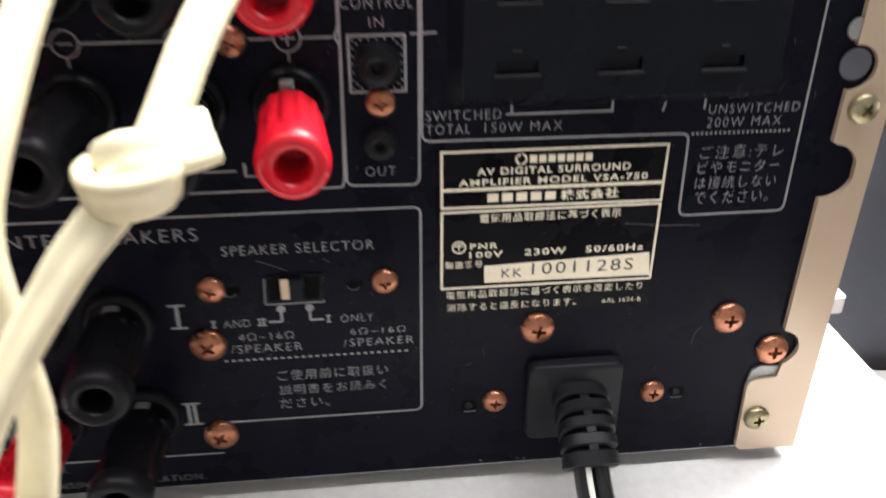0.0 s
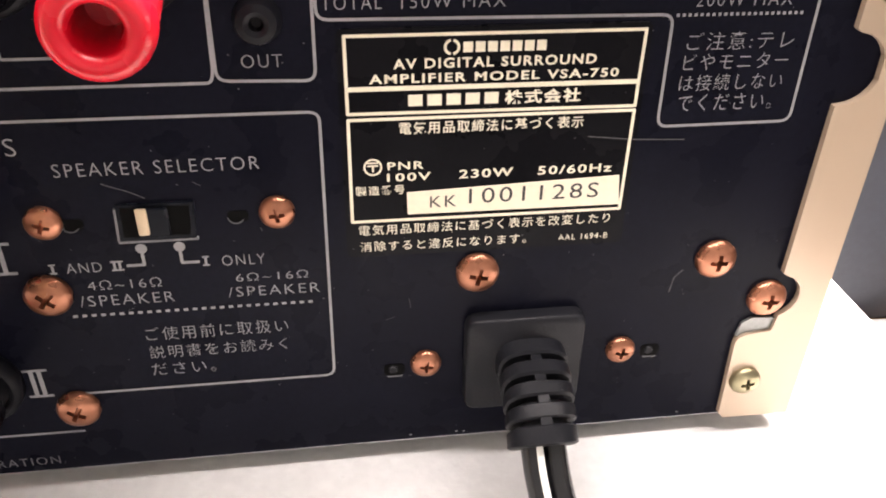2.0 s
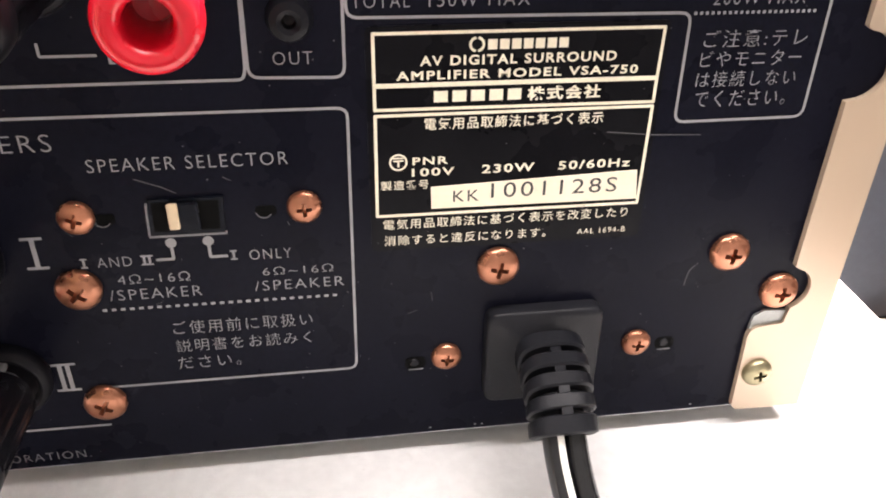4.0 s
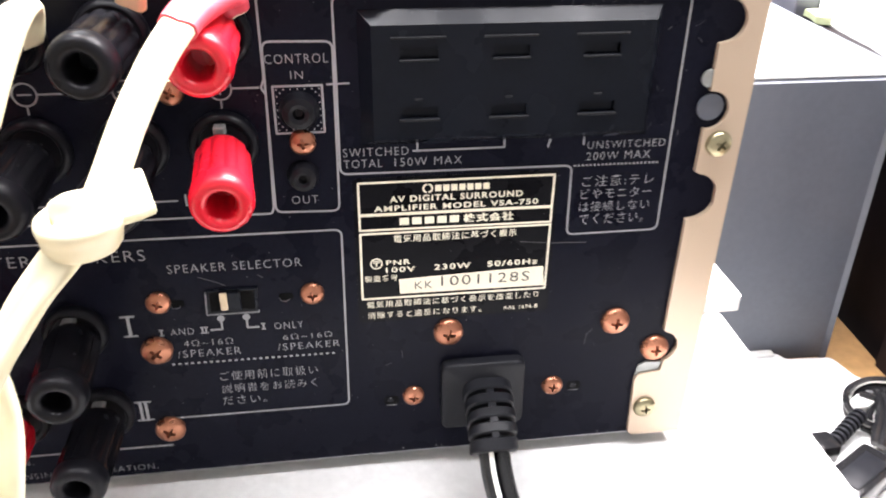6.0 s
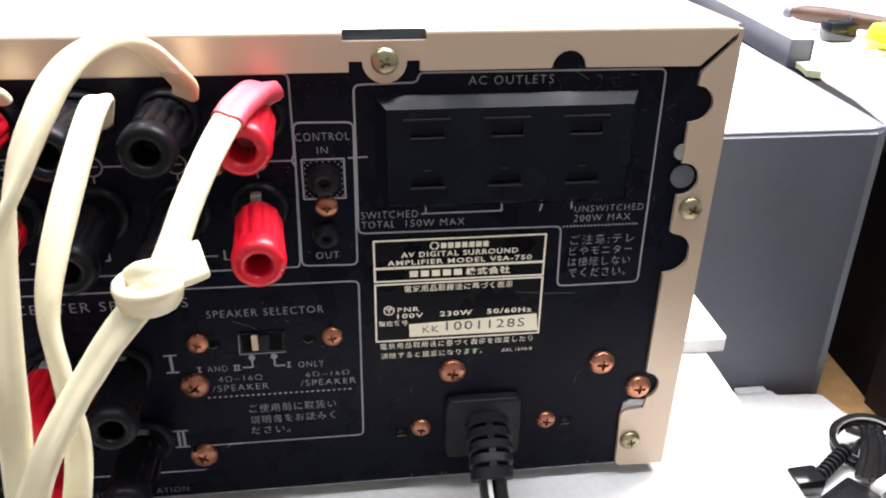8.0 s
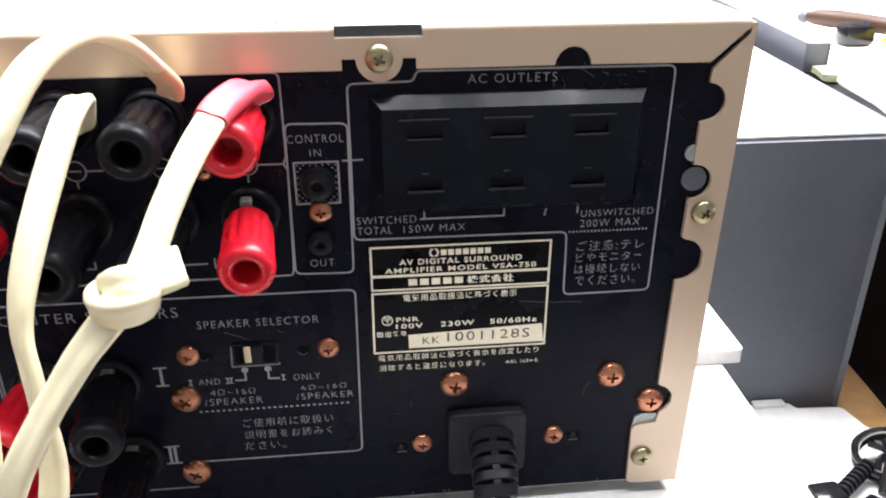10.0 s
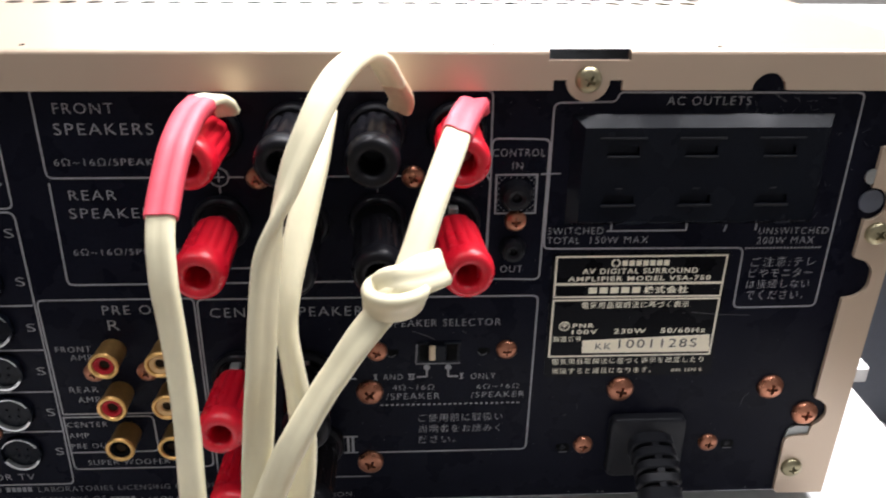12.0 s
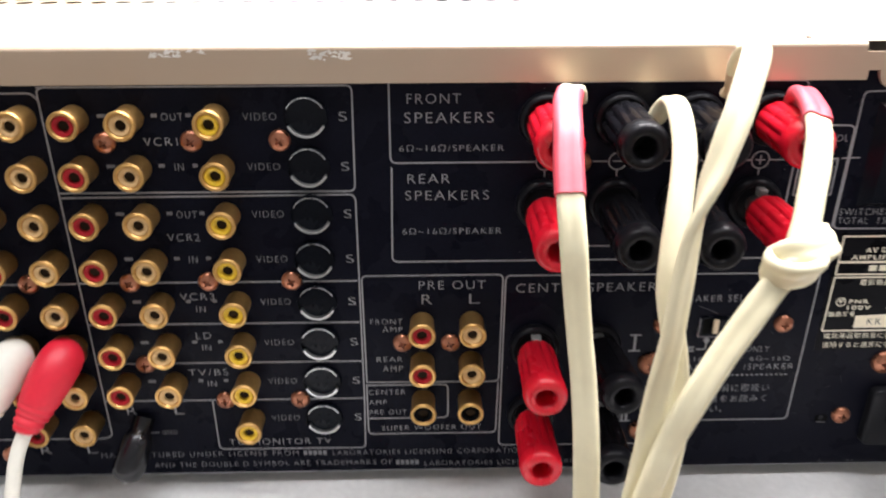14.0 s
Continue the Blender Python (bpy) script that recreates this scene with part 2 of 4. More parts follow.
def lettering(text, x0, x1, z0, z1, parent, mat=None, bold=-0.012, y=-0.14, name="lettering", tilt=0.0, space=1.2):
    """Writing stretched to fill x0..x1 and z0..z1 (capitals' height) on the panel."""
    cu = bpy.data.curves.new("writing", "FONT")
    cu.body, cu.size, cu.offset, cu.resolution_u, cu.space_character = text, 1.0, bold, 3, space
    ob = bpy.data.objects.new("writing", cu)
    scene.collection.objects.link(ob)
    me = bpy.data.meshes.new_from_object(ob.evaluated_get(bpy.context.evaluated_depsgraph_get()))
    bpy.data.objects.remove(ob)
    bpy.data.curves.remove(cu)
    bm = bmesh.new()
    bm.from_mesh(me)
    bpy.data.meshes.remove(me)
    xs, ys = [v.co.x for v in bm.verts], [v.co.y for v in bm.verts]
    lo, hi, bot, top = min(xs), max(xs), min(ys), max(ys)
    for v in bm.verts:
        fx, fz = (v.co.x - lo) / (hi - lo), (v.co.y - bot) / (top - bot)
        v.co = (x0 + (x1 - x0) * fx, y, z0 + (z1 - z0) * fz + tilt * fx)
    return part(name, bm, mat or PRINT, parent)


def bars(runs, z0, z1, parent, mat=None, y=-0.14):
    """Plain bars in place of writing."""
    for x0, x1 in runs:
        bm = bmesh.new()
        bm.faces.new([bm.verts.new(p) for p in ((x0, y, z0), (x1, y, z0), (x1, y, z1), (x0, y, z1))])
        part("print_bar", bm, mat or PRINT, parent)


def dots(x0, x1, z, n, size, parent, mat=None, width=None):
    w, h = (width or size) / 2, size / 2
    bm = bmesh.new()
    bm.faces.new([bm.verts.new(p) for p in ((-w, -0.13, -h), (w, -0.13, -h), (w, -0.13, h), (-w, -0.13, h))])
    first = part("dot", bm, mat or PRINT, parent, loc=(x0, 0, z))
    for i in range(1, n):
        again(first, parent, (x0 + (x1 - x0) * i / (n - 1), 0, z))


def spline(points, per=10):
    """Catmull-Rom through tuples of any length."""
    P = [np.array(p, float) for p in points]
    P = [2 * P[0] - P[1]] + P + [2 * P[-1] - P[-2]]
    out = []
    for i in range(1, len(P) - 2):
        a, b, c, d = P[i - 1:i + 3]
        for k in range(per):
            t = k / per
            out.append(0.5 * (2 * b + (c - a) * t + (2 * a - 5 * b + 4 * c - d) * t * t + (3 * b - a - 3 * c + d) * t ** 3))
    out.append(P[-2])
    return out


def sweep(points, profile, per=10, caps=True):
    """Sweeps a profile (pairs along side and normal) along points (x, y, z, side_x, side_y, side_z)."""
    bm, rings = bmesh.new(), []
    S = spline(points, per)
    for i, s in enumerate(S):
        a, b = S[max(i - 1, 0)][:3], S[min(i + 1, len(S) - 1)][:3]
        d = Vector(b - a).normalized()
        side = Vector(s[3:6])
        side = (side - d * side.dot(d)).normalized()
        nrm = d.cross(side)
        k = s[6] if len(s) > 6 else 1.0
        rings.append([bm.verts.new(Vector(s[:3]) + side * p * k + nrm * q * k) for p, q in profile])
    m = len(profile)
    for a, b in zip(rings, rings[1:]):
        for i in range(m):
            bm.faces.new((a[i], a[(i + 1) % m], b[(i + 1) % m], b[i]))
    if caps:
        bm.faces.new(rings[0])
        bm.faces.new(rings[-1])
    return bm


def circle(r, n=10):
    return [(r * math.cos(2 * math.pi * i / n), r * math.sin(2 * math.pi * i / n)) for i in range(n)]


def flat_profile(w, t):
    """The section of a flat twin cable: two soft lobes with a shallow groove between."""
    h, k = w / 2, t / 2
    top = [(-h * 0.86, k * 0.80), (-h * 0.6, k), (-h * 0.2, k * 0.97), (0, k * 0.86), (h * 0.2, k * 0.97), (h * 0.6, k), (h * 0.86, k * 0.80)]
    return [(-h, 0)] + top + [(h, 0)] + [(x, -z) for x, z in reversed(top)]


# ---- the room ----
def room():
    for name, b in (("wall_south", (-2600, 2600, -2100, -2000, -700, 1500)),
                    ("wall_east", (2600, 2700, -2100, 2100, -700, 1500)), ("wall_west", (-2700, -2600, -2100, 2100, -700, 1500))):
        tagged(part(name, box(*b), WALL), "plain painted room wall", "wall", kind="structure")
    tagged(part("floor", box(-2700, 2700, -2100, 2100, -760, -700), FLOORM), "dark room floor", "floor", kind="structure")
    tagged(part("ceiling", box(-2700, 2700, -2100, 2100, 1500, 1560), PAPER), "plain white ceiling", "ceiling", kind="structure")
    # wall behind the amplifier, with an unseen window added for reflections on the caps
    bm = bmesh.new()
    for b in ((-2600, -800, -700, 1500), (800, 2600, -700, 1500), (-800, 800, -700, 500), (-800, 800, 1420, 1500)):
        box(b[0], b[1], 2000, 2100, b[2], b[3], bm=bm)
    tagged(part("wall_north", bm, WALL), "plain painted room wall with an added window opening", "wall", kind="structure")
    w = tagged(part("window_1", box(-830, 830, 1980, 2001, 470, 500, 3), PAPER), "unseen white-framed window added to give reflections", "window", kind="structure")
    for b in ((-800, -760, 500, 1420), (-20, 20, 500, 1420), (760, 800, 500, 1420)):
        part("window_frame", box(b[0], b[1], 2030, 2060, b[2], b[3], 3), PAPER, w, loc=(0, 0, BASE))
    # area light added in that opening, bluish like daylight, to brighten upward faces
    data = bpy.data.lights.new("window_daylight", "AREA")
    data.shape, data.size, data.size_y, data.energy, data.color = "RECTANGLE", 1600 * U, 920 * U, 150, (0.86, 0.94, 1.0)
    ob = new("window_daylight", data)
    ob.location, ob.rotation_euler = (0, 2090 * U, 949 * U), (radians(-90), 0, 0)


room()


# ---- supports and surroundings ----
def surroundings():
    t = thing("work_table", "varnished wooden work table under the foam boards", "table", (0, 0, -600))
    part("tabletop", plate(rounded([(-420, -150), (228, -150), (232, 60), (240, 130), (275, 560), (-420, 560)], 12, True), 520, 534), WOOD, t)
    leg = part("leg", box(-15, 15, -15, 15, -100, 520, 2), WOOD, t, loc=(-390, -130, 0))
    for x, y in ((200, -130), (230, 520), (-390, 520)):
        again(leg, t, (x, y, 0))
    tagged(part("foam_board", plate([(p.x, p.y) for p in rounded([(-400, -78), (117.3, -78), (123.5, 119.4), (118.2, 119.6), (118.2, 325), (-400, 325)], 1.2, True)], -66, 11), FOAM), "thick white foam block carrying the amplifier", "foam block")
    tagged(part("foam_sheet", plate(rounded([(60, 52), (128, 51), (129.5, 119), (60, 119)], 2, True), 11.1, 15.8), FOAM), "small white foam sheet lying on the foam block", "foam sheet")
    tagged(part("packing_board", plate(rounded([(118.6, -60), (235.4, -60), (235.4, 62), (226, 98), (217, 99), (214, 114), (194, 115), (193, 119), (124.2, 120)], 2.5, True), -66, -60), FOAM),
           "low white foam packing board beside the foam block", "packing board")
    tagged(part("packing_strip", box(176, 190, 116.5, 120.6, -60, -58.3, 0.6), FOAM), "narrow white foam strip against the grey case", "foam strip")

    c = thing("equipment_case", "dark grey painted equipment case with rounded edges", "case", (0, 0, -66))
    body = plate([(119, 121), (216, 121), (256, 556), (119, 556)], 0, 126.6)
    bmesh.ops.bevel(body, geom=body.edges[:], offset=1.8, segments=4, profile=0.5, affect="EDGES")
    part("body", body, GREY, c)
    # no separate lid: a pale sheet puts the strong top light into colour
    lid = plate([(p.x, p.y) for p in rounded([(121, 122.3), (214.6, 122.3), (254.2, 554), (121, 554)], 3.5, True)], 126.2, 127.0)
    part("lid", lid, LITGREY, c, "pale sheet for the brightly lit case top")
    part("lid_slot", box(184, 201, 196.5, 199.5, 127.02, 127.3, 0.1, 1), DULLZINC, c, "grey metal bar let into the lid")
    k = thing("cabinet", "dark brown cabinet standing beside the work table", "cabinet", (0, 0, -560))
    part("side_board", box(236, 244, -200, 114, 0, 609, 1), DARKWOOD, k)
    part("back_side_board", plate([(246, 116), (254, 116), (286, 556), (278, 556)], 0, 609), DARKWOOD, k)
    part("front_board", box(244, 640, -200, -192, 0, 609, 1), DARKWOOD, k)
    part("cabinet_top", plate([(239, -204), (650, -204), (650, 566), (276, 566), (222, 123), (239, 118)], 610, 617), DARKWOOD, k)
    part("rail", box(232.8, 236, -190, 112, 545, 552, 1), RAILWOOD, k, "reddish brown rail")
    tagged(part("paper_sheet", plate([(219, -80), (620, -60), (600, 560), (278, 565), (256, 330), (241.5, 210), (236.5, 172), (224, 122)], 57.1, 58.2), PAPER), "large white paper sheet on the cabinet", "paper")
    g = thing("metal_box", "low lavender grey metal box on the paper", "metal box", (0, 0, -66))
    mb = plate([(236.5, 233), (247.5, 232), (281, 520), (270, 521)], 124.3, 137.0)
    bmesh.ops.bevel(mb, geom=mb.edges[:], offset=0.8, segments=2, profile=0.5, affect="EDGES")
    part("body", mb, LAVENDER, g)
    # the box top's blown-out brightness is given by this paler colour
    part("rim", plate([(237.1, 233.8), (246.9, 232.9), (280.2, 519), (270.6, 520)], 137.05, 137.8), LITGREY, g, "pale sheet for the brightly lit box top")
    h = thing("hammer", "wooden-handled tool with a dark head on the paper", "tool", (0, 0, 58.2))
    part("handle", sweep([(293, 336, 9, 0, 1, 0, 0.6), (298, 331, 9, 0, 1, 0, 0.95), (309, 319, 9, 0, 1, 0, 1.05), (322, 297, 9, 0, 1, 0, 0.95), (352, 248, 8, 0, 1, 0, 0.75)], circle(5.2, 12), 6), TOOLWOOD, h)
    part("head", box(289, 307, 284, 298, 0, 12.0, 3), BLACK, h, "dark metal head")
    part("neck", sweep([(299, 292, 9, 1, 0, 0), (308, 300, 9, 1, 0, 0), (314, 308, 9, 1, 0, 0)], circle(3.2, 10), 4), BLACK, h)
    part("grip_ball", lathe([(0, -4), (2.4, -3.4), (3.8, -1.4), (3.9, 1), (2.6, 3.2), (0, 4)], 16), LAVENDER, h, "grey ball at the grip", loc=(292, 338, 8.5))
    y = thing("yellow_tray", "shallow yellow plastic tray on the paper", "tray", (0, 0, 58.2))
    part("tray", lathe([(0, 0), (17, 0), (23, 7), (21.6, 7.4), (16, 1.5), (0, 1.5)], 24), YELLOW, y, loc=(318, 256, 0), turn=(90, 0, 0))
    part("knob", lathe([(0, 0), (7, 0), (8, 5), (6, 10), (0, 11.5)], 16), YELLOW, y, loc=(315, 275, 2), turn=(90, 0, 0))
    bm = plate([(235, 212), (241, 208), (248, 217), (262, 224), (300, 245), (298, 252), (262, 232), (239, 231)], 58.3, 61.4)
    bmesh.ops.subdivide_edges(bm, edges=bm.edges[:], cuts=3, use_grid_fill=True)
    p = tagged(part("plastic_bag", bm, GREENISH), "crumpled pale green plastic bag", "bag")
    for v in p.data.vertices:
        v.co += Vector(noise.noise_vector(v.co * 60)) * 0.002


surroundings()


# ---- the amplifier ----
amp = thing("amplifier", "champagne and black AV amplifier seen from its rear panel", "amplifier", (0, 0, 0))
LEFT, RIGHT, DEPTH = -250.0, 88.0, 318.0


def cover():
    # rear flange of the cover, with its screw tab, slot and edge cut-outs
    low = 117.4
    tab = [(10.4, low), (10.4, 119.4), (12.9, 119.4)] + arc(17.2, 119.4, 4.3, 180, 360, 12)[1:-1] + [(21.5, 119.4), (24.0, 119.4), (24.0, low)]
    hole = [(49.8, low)] + [(x, z) for x, z in reversed(arc(53.3, low, 3.4, 0, 180, 10))][1:-1] + [(56.8, low)]
    edge = [(LEFT, low)] + tab + hole + [(80.0, low - 0.2), (87.7, 124.3)]
    edge += [(25.2, 124.3), (25.2, 123.2), (9.3, 123.2), (9.3, 124.3), (LEFT, 124.3)]
    part("cover_flange", slab(edge, -1.1, -0.1), GOLD, amp, sharp=25)
    # right-hand flange with scallops and the foot of the cover
    s = [(80.7, 115.9), (80.5, 113.2)] + arc(80.4, 109.4, 3.8, 85, -85, 10) + [(79.6, 105.4), (79.5, 96.6)] + arc(80.0, 92.9, 3.7, 88, -88, 10)
    s += [(79.4, 89.4), (79.2, 80.6)] + arc(79.6, 75.2, 4.9, 85, 20, 5) + arc(79.6, 75.2, 4.9, -20, -88, 5) + [(79.0, 70.2), (78.5, 43.4)]
    s += arc(78.2, 39.2, 3.9, 75, -70, 8) + [(79.0, 32.6), (75.6, 32.2)] + arc(75.4, 30.2, 2.0, 95, 180, 5) + [(73.5, 26), (73.7, 15.6), (74.6, 14.6)]
    s += [(86.2, 14.4), (88.05, 123.4)]
    part("side_flange", slab(s, -1.1, -0.1), GOLD, amp, sharp=25)
    # top sheet with a field of round vents
    bm = bmesh.new()
    px, py, r, n = 6.7, 6.6, 2.2, 12
    x_lo, x_hi, y_lo, rows, cols = -204.7, 60.65, 58.7, 28, 40
    y_hi = y_lo + rows * py
    for x0, x1, y0, y1 in ((LEFT, RIGHT, 0.1, y_lo), (LEFT, RIGHT, y_hi, DEPTH), (LEFT, x_lo - 3, y_lo, y_hi), (x_hi + 3, RIGHT, y_lo, y_hi)):
        bm.faces.new([bm.verts.new(p) for p in ((x0, y0, 125.2), (x1, y0, 125.2), (x1, y1, 125.2), (x0, y1, 125.2))])
    for j in range(rows):
        shift = px / 2 if j % 2 else 0
        xs = [x_lo - 3 + shift + px * i for i in range(cols + 1)]
        for a, b in ((x_lo - 3, xs[0]), (xs[-1], x_hi + 3)):
            if b - a > 0.01:
                bm.faces.new([bm.verts.new(p) for p in ((a, y_lo + j * py, 125.2), (b, y_lo + j * py, 125.2), (b, y_lo + (j + 1) * py, 125.2), (a, y_lo + (j + 1) * py, 125.2))])
        for x0 in xs[:-1]:
            cx, cy = x0 + px / 2, y_lo + (j + 0.5) * py
            inner, outer = [], []
            for k in range(n):
                a = 2 * math.pi * k / n
                c, s_ = math.cos(a), math.sin(a)
                inner.append(bm.verts.new((cx + r * c, cy + r * s_, 125.2)))
                m = min(px / 2 / max(abs(c), 1e-6), py / 2 / max(abs(s_), 1e-6))
                if k % 3 == 0:
                    outer.append(bm.verts.new((cx + m * c, cy + m * s_, 125.2)))
                else:
                    q = (k // 3)
                    sx, sy = ((1, 1), (-1, 1), (-1, -1), (1, -1))[q]
                    outer.append(bm.verts.new((cx + sx * px / 2 * (1 if k % 3 == 1 and q % 2 == 0 or k % 3 == 2 and q % 2 else 0.98), cy + sy * py / 2, 125.2)))
            for k in range(n):
                k2 = (k + 1) % n
                bm.faces.new((inner[k], outer[k], outer[k2], inner[k2]))
    part("top_sheet", bm, GOLD, amp, "perforated champagne top sheet")
    part("side_sheet", slab([(85.3, 14.5), (86.26, 14.5), (88.11, 124.4), (87.15, 124.4)], -1.06, DEPTH), GOLD, amp)
    part("side_sheet", box(LEFT, LEFT + 0.9, -0.9, DEPTH, 14.5, 124.4), GOLD, amp)
    # rolled top edge along the rear, open over the slot
    for a, b in ((LEFT, 9.3), (25.2, RIGHT - 1.0)):
        part("rolled_edge", sweep([(a, 0.1, 124.0, 0, 1, 0), ((a + b) / 2, 0.1, 124.0, 0, 1, 0), (b, 0.1, 124.0, 0, 1, 0)], circle(1.2, 24), 2), GOLD, amp)
    part("front_sheet", box(LEFT, RIGHT, DEPTH, DEPTH + 6, 14.5, 125.2, 1.2), GOLD, amp)
    # scuffs where the lacquer has gone
    rng = random.Random(4)
    for x0, x1, z0, z1, k in ((-138, -127, 123.0, 124.2, 26), (-106, -98, 122.2, 124.2, 44)):
        bm = bmesh.new()
        for i in range(k):
            x, z = rng.uniform(x0, x1), rng.uniform(z0, z1)
            w, h, sl = rng.uniform(0.5, 1.8), rng.uniform(0.18, 0.6), rng.uniform(-0.3, 0.5)
            bm.faces.new([bm.verts.new((px_, -1.13 - 0.006 * i, pz_)) for px_, pz_ in ((x, z), (x + w * 0.6, z - h * 0.3), (x + w, z + sl), (x + w * 0.4, z + h))])
        part("scuff", bm, BARE, amp, "bare scuff in the lacquer")
    for x, y in ((-1.5, 4), (-91, 3), (43, 2)):
        part("speck", box(x, x + 0.9, y, y + 0.5, 125.2, 125.35), VOID, amp)
    # near-black sheets added inside; their colour stands for the shade under slot and vents
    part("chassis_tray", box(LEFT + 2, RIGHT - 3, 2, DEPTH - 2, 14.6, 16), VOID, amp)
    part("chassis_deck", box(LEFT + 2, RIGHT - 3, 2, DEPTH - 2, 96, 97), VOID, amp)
    part("silver_tab", lathe([(0, 0), (1.7, 0), (1.7, 0.5), (0, 0.5)], 18), DULLZINC, amp, loc=(79.2, -0.9, 99.0))
    part("silver_tab", lathe([(0, 0), (2.6, 0), (2.6, 0.4), (0, 0.4)], 18), GREY, amp, loc=(80.2, -0.62, 93.4))
    part("chassis_ear", slab([(73.6, 31.5), (80.4, 32.2), (81.4, 34.6), (75.6, 35.0), (74.0, 34)], -0.55, -0.05), DULLZINC, amp, "bare metal chassis ear")
    foot = part("foot", lathe([(0, 0), (11, 0), (12.5, 0.6), (12.5, 3.2), (10, 3.6), (0, 3.6)], 24), RUBBER, amp, loc=(60, 34, 11), turn=(90, 0, 0))
    for x, y in ((-222, 34), (60, 280), (-222, 280)):
        again(foot, amp, (x, y, 11), turn=(90, 0, 0))


cover()
panel = part("rear_panel", box(LEFT + 1, 86.0, 0, 1.2, 14.6, 122.9, 0.25, 1), PANEL, amp, "black painted steel rear panel with grey printing")
for x, z in ((28.8, 15.5), (30.0, 15.4), (21.3, 15.6), (66.5, 15.6)):
    part("paint_chip", box(x, x + 0.42, -0.05, 0.05, z, z + 0.24, 0.04, 1), DULLZINC, amp, "bright chip in the black paint")
part("panel_lip", box(LEFT + 1, 84.0, 0.3, 12, 14.2, 14.9, 0.2, 1), STEEL, amp, "thin bare metal bottom lip")


def screw_mesh(radius, rise):
    """A pan head with a sunk cross."""
    bm = bmesh.new()
    grid, half = [], (0.07, 0.12, 0.24, 0.38, 0.44, 0.58, 0.74, 0.88, 1.0)
    steps = [-h for h in reversed(half)] + [0.0] + list(half)
    n = len(steps) - 1
    for i in range(n + 1):
        row = []
        for j in range(n + 1):
            u, v = steps[i], steps[j]
            x, z = u * math.sqrt(1 - v * v / 2), v * math.sqrt(1 - u * u / 2)
            d = min(math.hypot(x, z), 1)
            y = -rise * (0.35 + 0.65 * math.sqrt(max(1 - d * d * 1.06, 0)))
            a, b = abs(u), abs(v)
            if (a < 0.10 and b < 0.41) or (b < 0.10 and a < 0.41):
                y += rise * 0.6
            row.append(bm.verts.new((x * radius, y, z * radius)))
        grid.append(row)
    for i in range(n):
        for j in range(n):
            bm.faces.new((grid[i][j], grid[i + 1][j], grid[i + 1][j + 1], grid[i][j + 1]))
    rim = [grid[i][0] for i in range(n)] + [grid[n][j] for j in range(n)] + [grid[n - i][n] for i in range(n)] + [grid[0][n - j] for j in range(n)]
    back = [bm.verts.new((v.co.x, 0, v.co.z)) for v in rim]
    for i in range(len(rim)):
        k = (i + 1) % len(rim)
        bm.faces.new((rim[i], rim[k], back[k], back[i]))
    return bm


def screws():
    small = [(-25.2, 58.1), (4.1, 58.0), (4.6, 89.6), (23.9, 30.6), (54.7, 30.4), (-88.1, 54.0), (-76.5, 53.9), (-48.1, 99.5), (-16.8, 99.5),
             (-150.3, 104.9), (-131.9, 105.1), (-113.1, 105.1), (-173.9, 71.1), (-150.6, 71.2), (-132.6, 71.3), (-113.4, 71.3),
             (-150.6, 48.9), (-132.5, 38.0), (-114.0, 38.0), (-189.0, 22.0), (-196.0, 105.0)]
    big = [(31.3, 46.6), (67.3, 46.4), (77.2, 38.6), (-27.1, 47.1), (-27.5, 27.0)]
    first = part("screw", screw_mesh(2.35, 1.5), COPPER, amp, "copper-plated cross-head screw", loc=(small[0][0], 0, small[0][1]), turn=(0, 20, 0))
    rng = random.Random(2)
    for x, z in small[1:]:
        again(first, amp, (x, 0, z), turn=(0, rng.uniform(0, 90), 0))
    first = part("large_screw", screw_mesh(3.1, 1.9), COPPER, amp, "large copper-plated pan-head screw", loc=(big[0][0], 0, big[0][1]), turn=(0, 10, 0))
    for x, z in big[1:]:
        again(first, amp, (x, 0, z), turn=(0, rng.uniform(0, 90), 0))
    first = part("cover_screw", screw_mesh(2.55, 1.7), BRASS, amp, "yellow zinc-plated cover screw", loc=(17.2, -1.1, 119.5), turn=(0, 30, 0))
    for x, z in ((82.8, 86.3), (76.6, 22.9)):
        again(first, amp, (x, -1.1, z), turn=(0, rng.uniform(0, 90), 0))


screws()


# ---- sockets of the left half ----
ROWS_Z = [110.2 - 11.15 * i for i in range(8)]
C0, C1, C2, C3, C4 = -178.2, -166.6, -155.7, -144.2, -126.3


def rca(x, z, ring, hole=PINHOLE):
    """A gold phono socket: flange, barrel, coloured insulator and pin hole."""
    body = lathe([(0, 0), (2.95, 0), (2.95, -5.2), (3.12, -5.6), (3.24, -5.95), (3.22, -6.3), (3.05, -6.55), (2.78, -6.65), (2.5, -6.58), (2.3, -6.35), (2.2, -6.0), (2.15, -5.2), (0, -5.2)], 30)
    ob = part("phono_socket", body, JACK, amp, loc=(x, 0, z))
    part("insulator", lathe([(2.18, -5.3), (2.22, -6.2), (2.05, -6.32), (1.6, -6.25), (1.25, -5.95), (1.12, -5.4)], 24), ring, ob)
    part("pin_hole", lathe([(0, -5.42), (1.14, -5.42), (1.14, -5.5)], 16), hole, ob)
    return ob


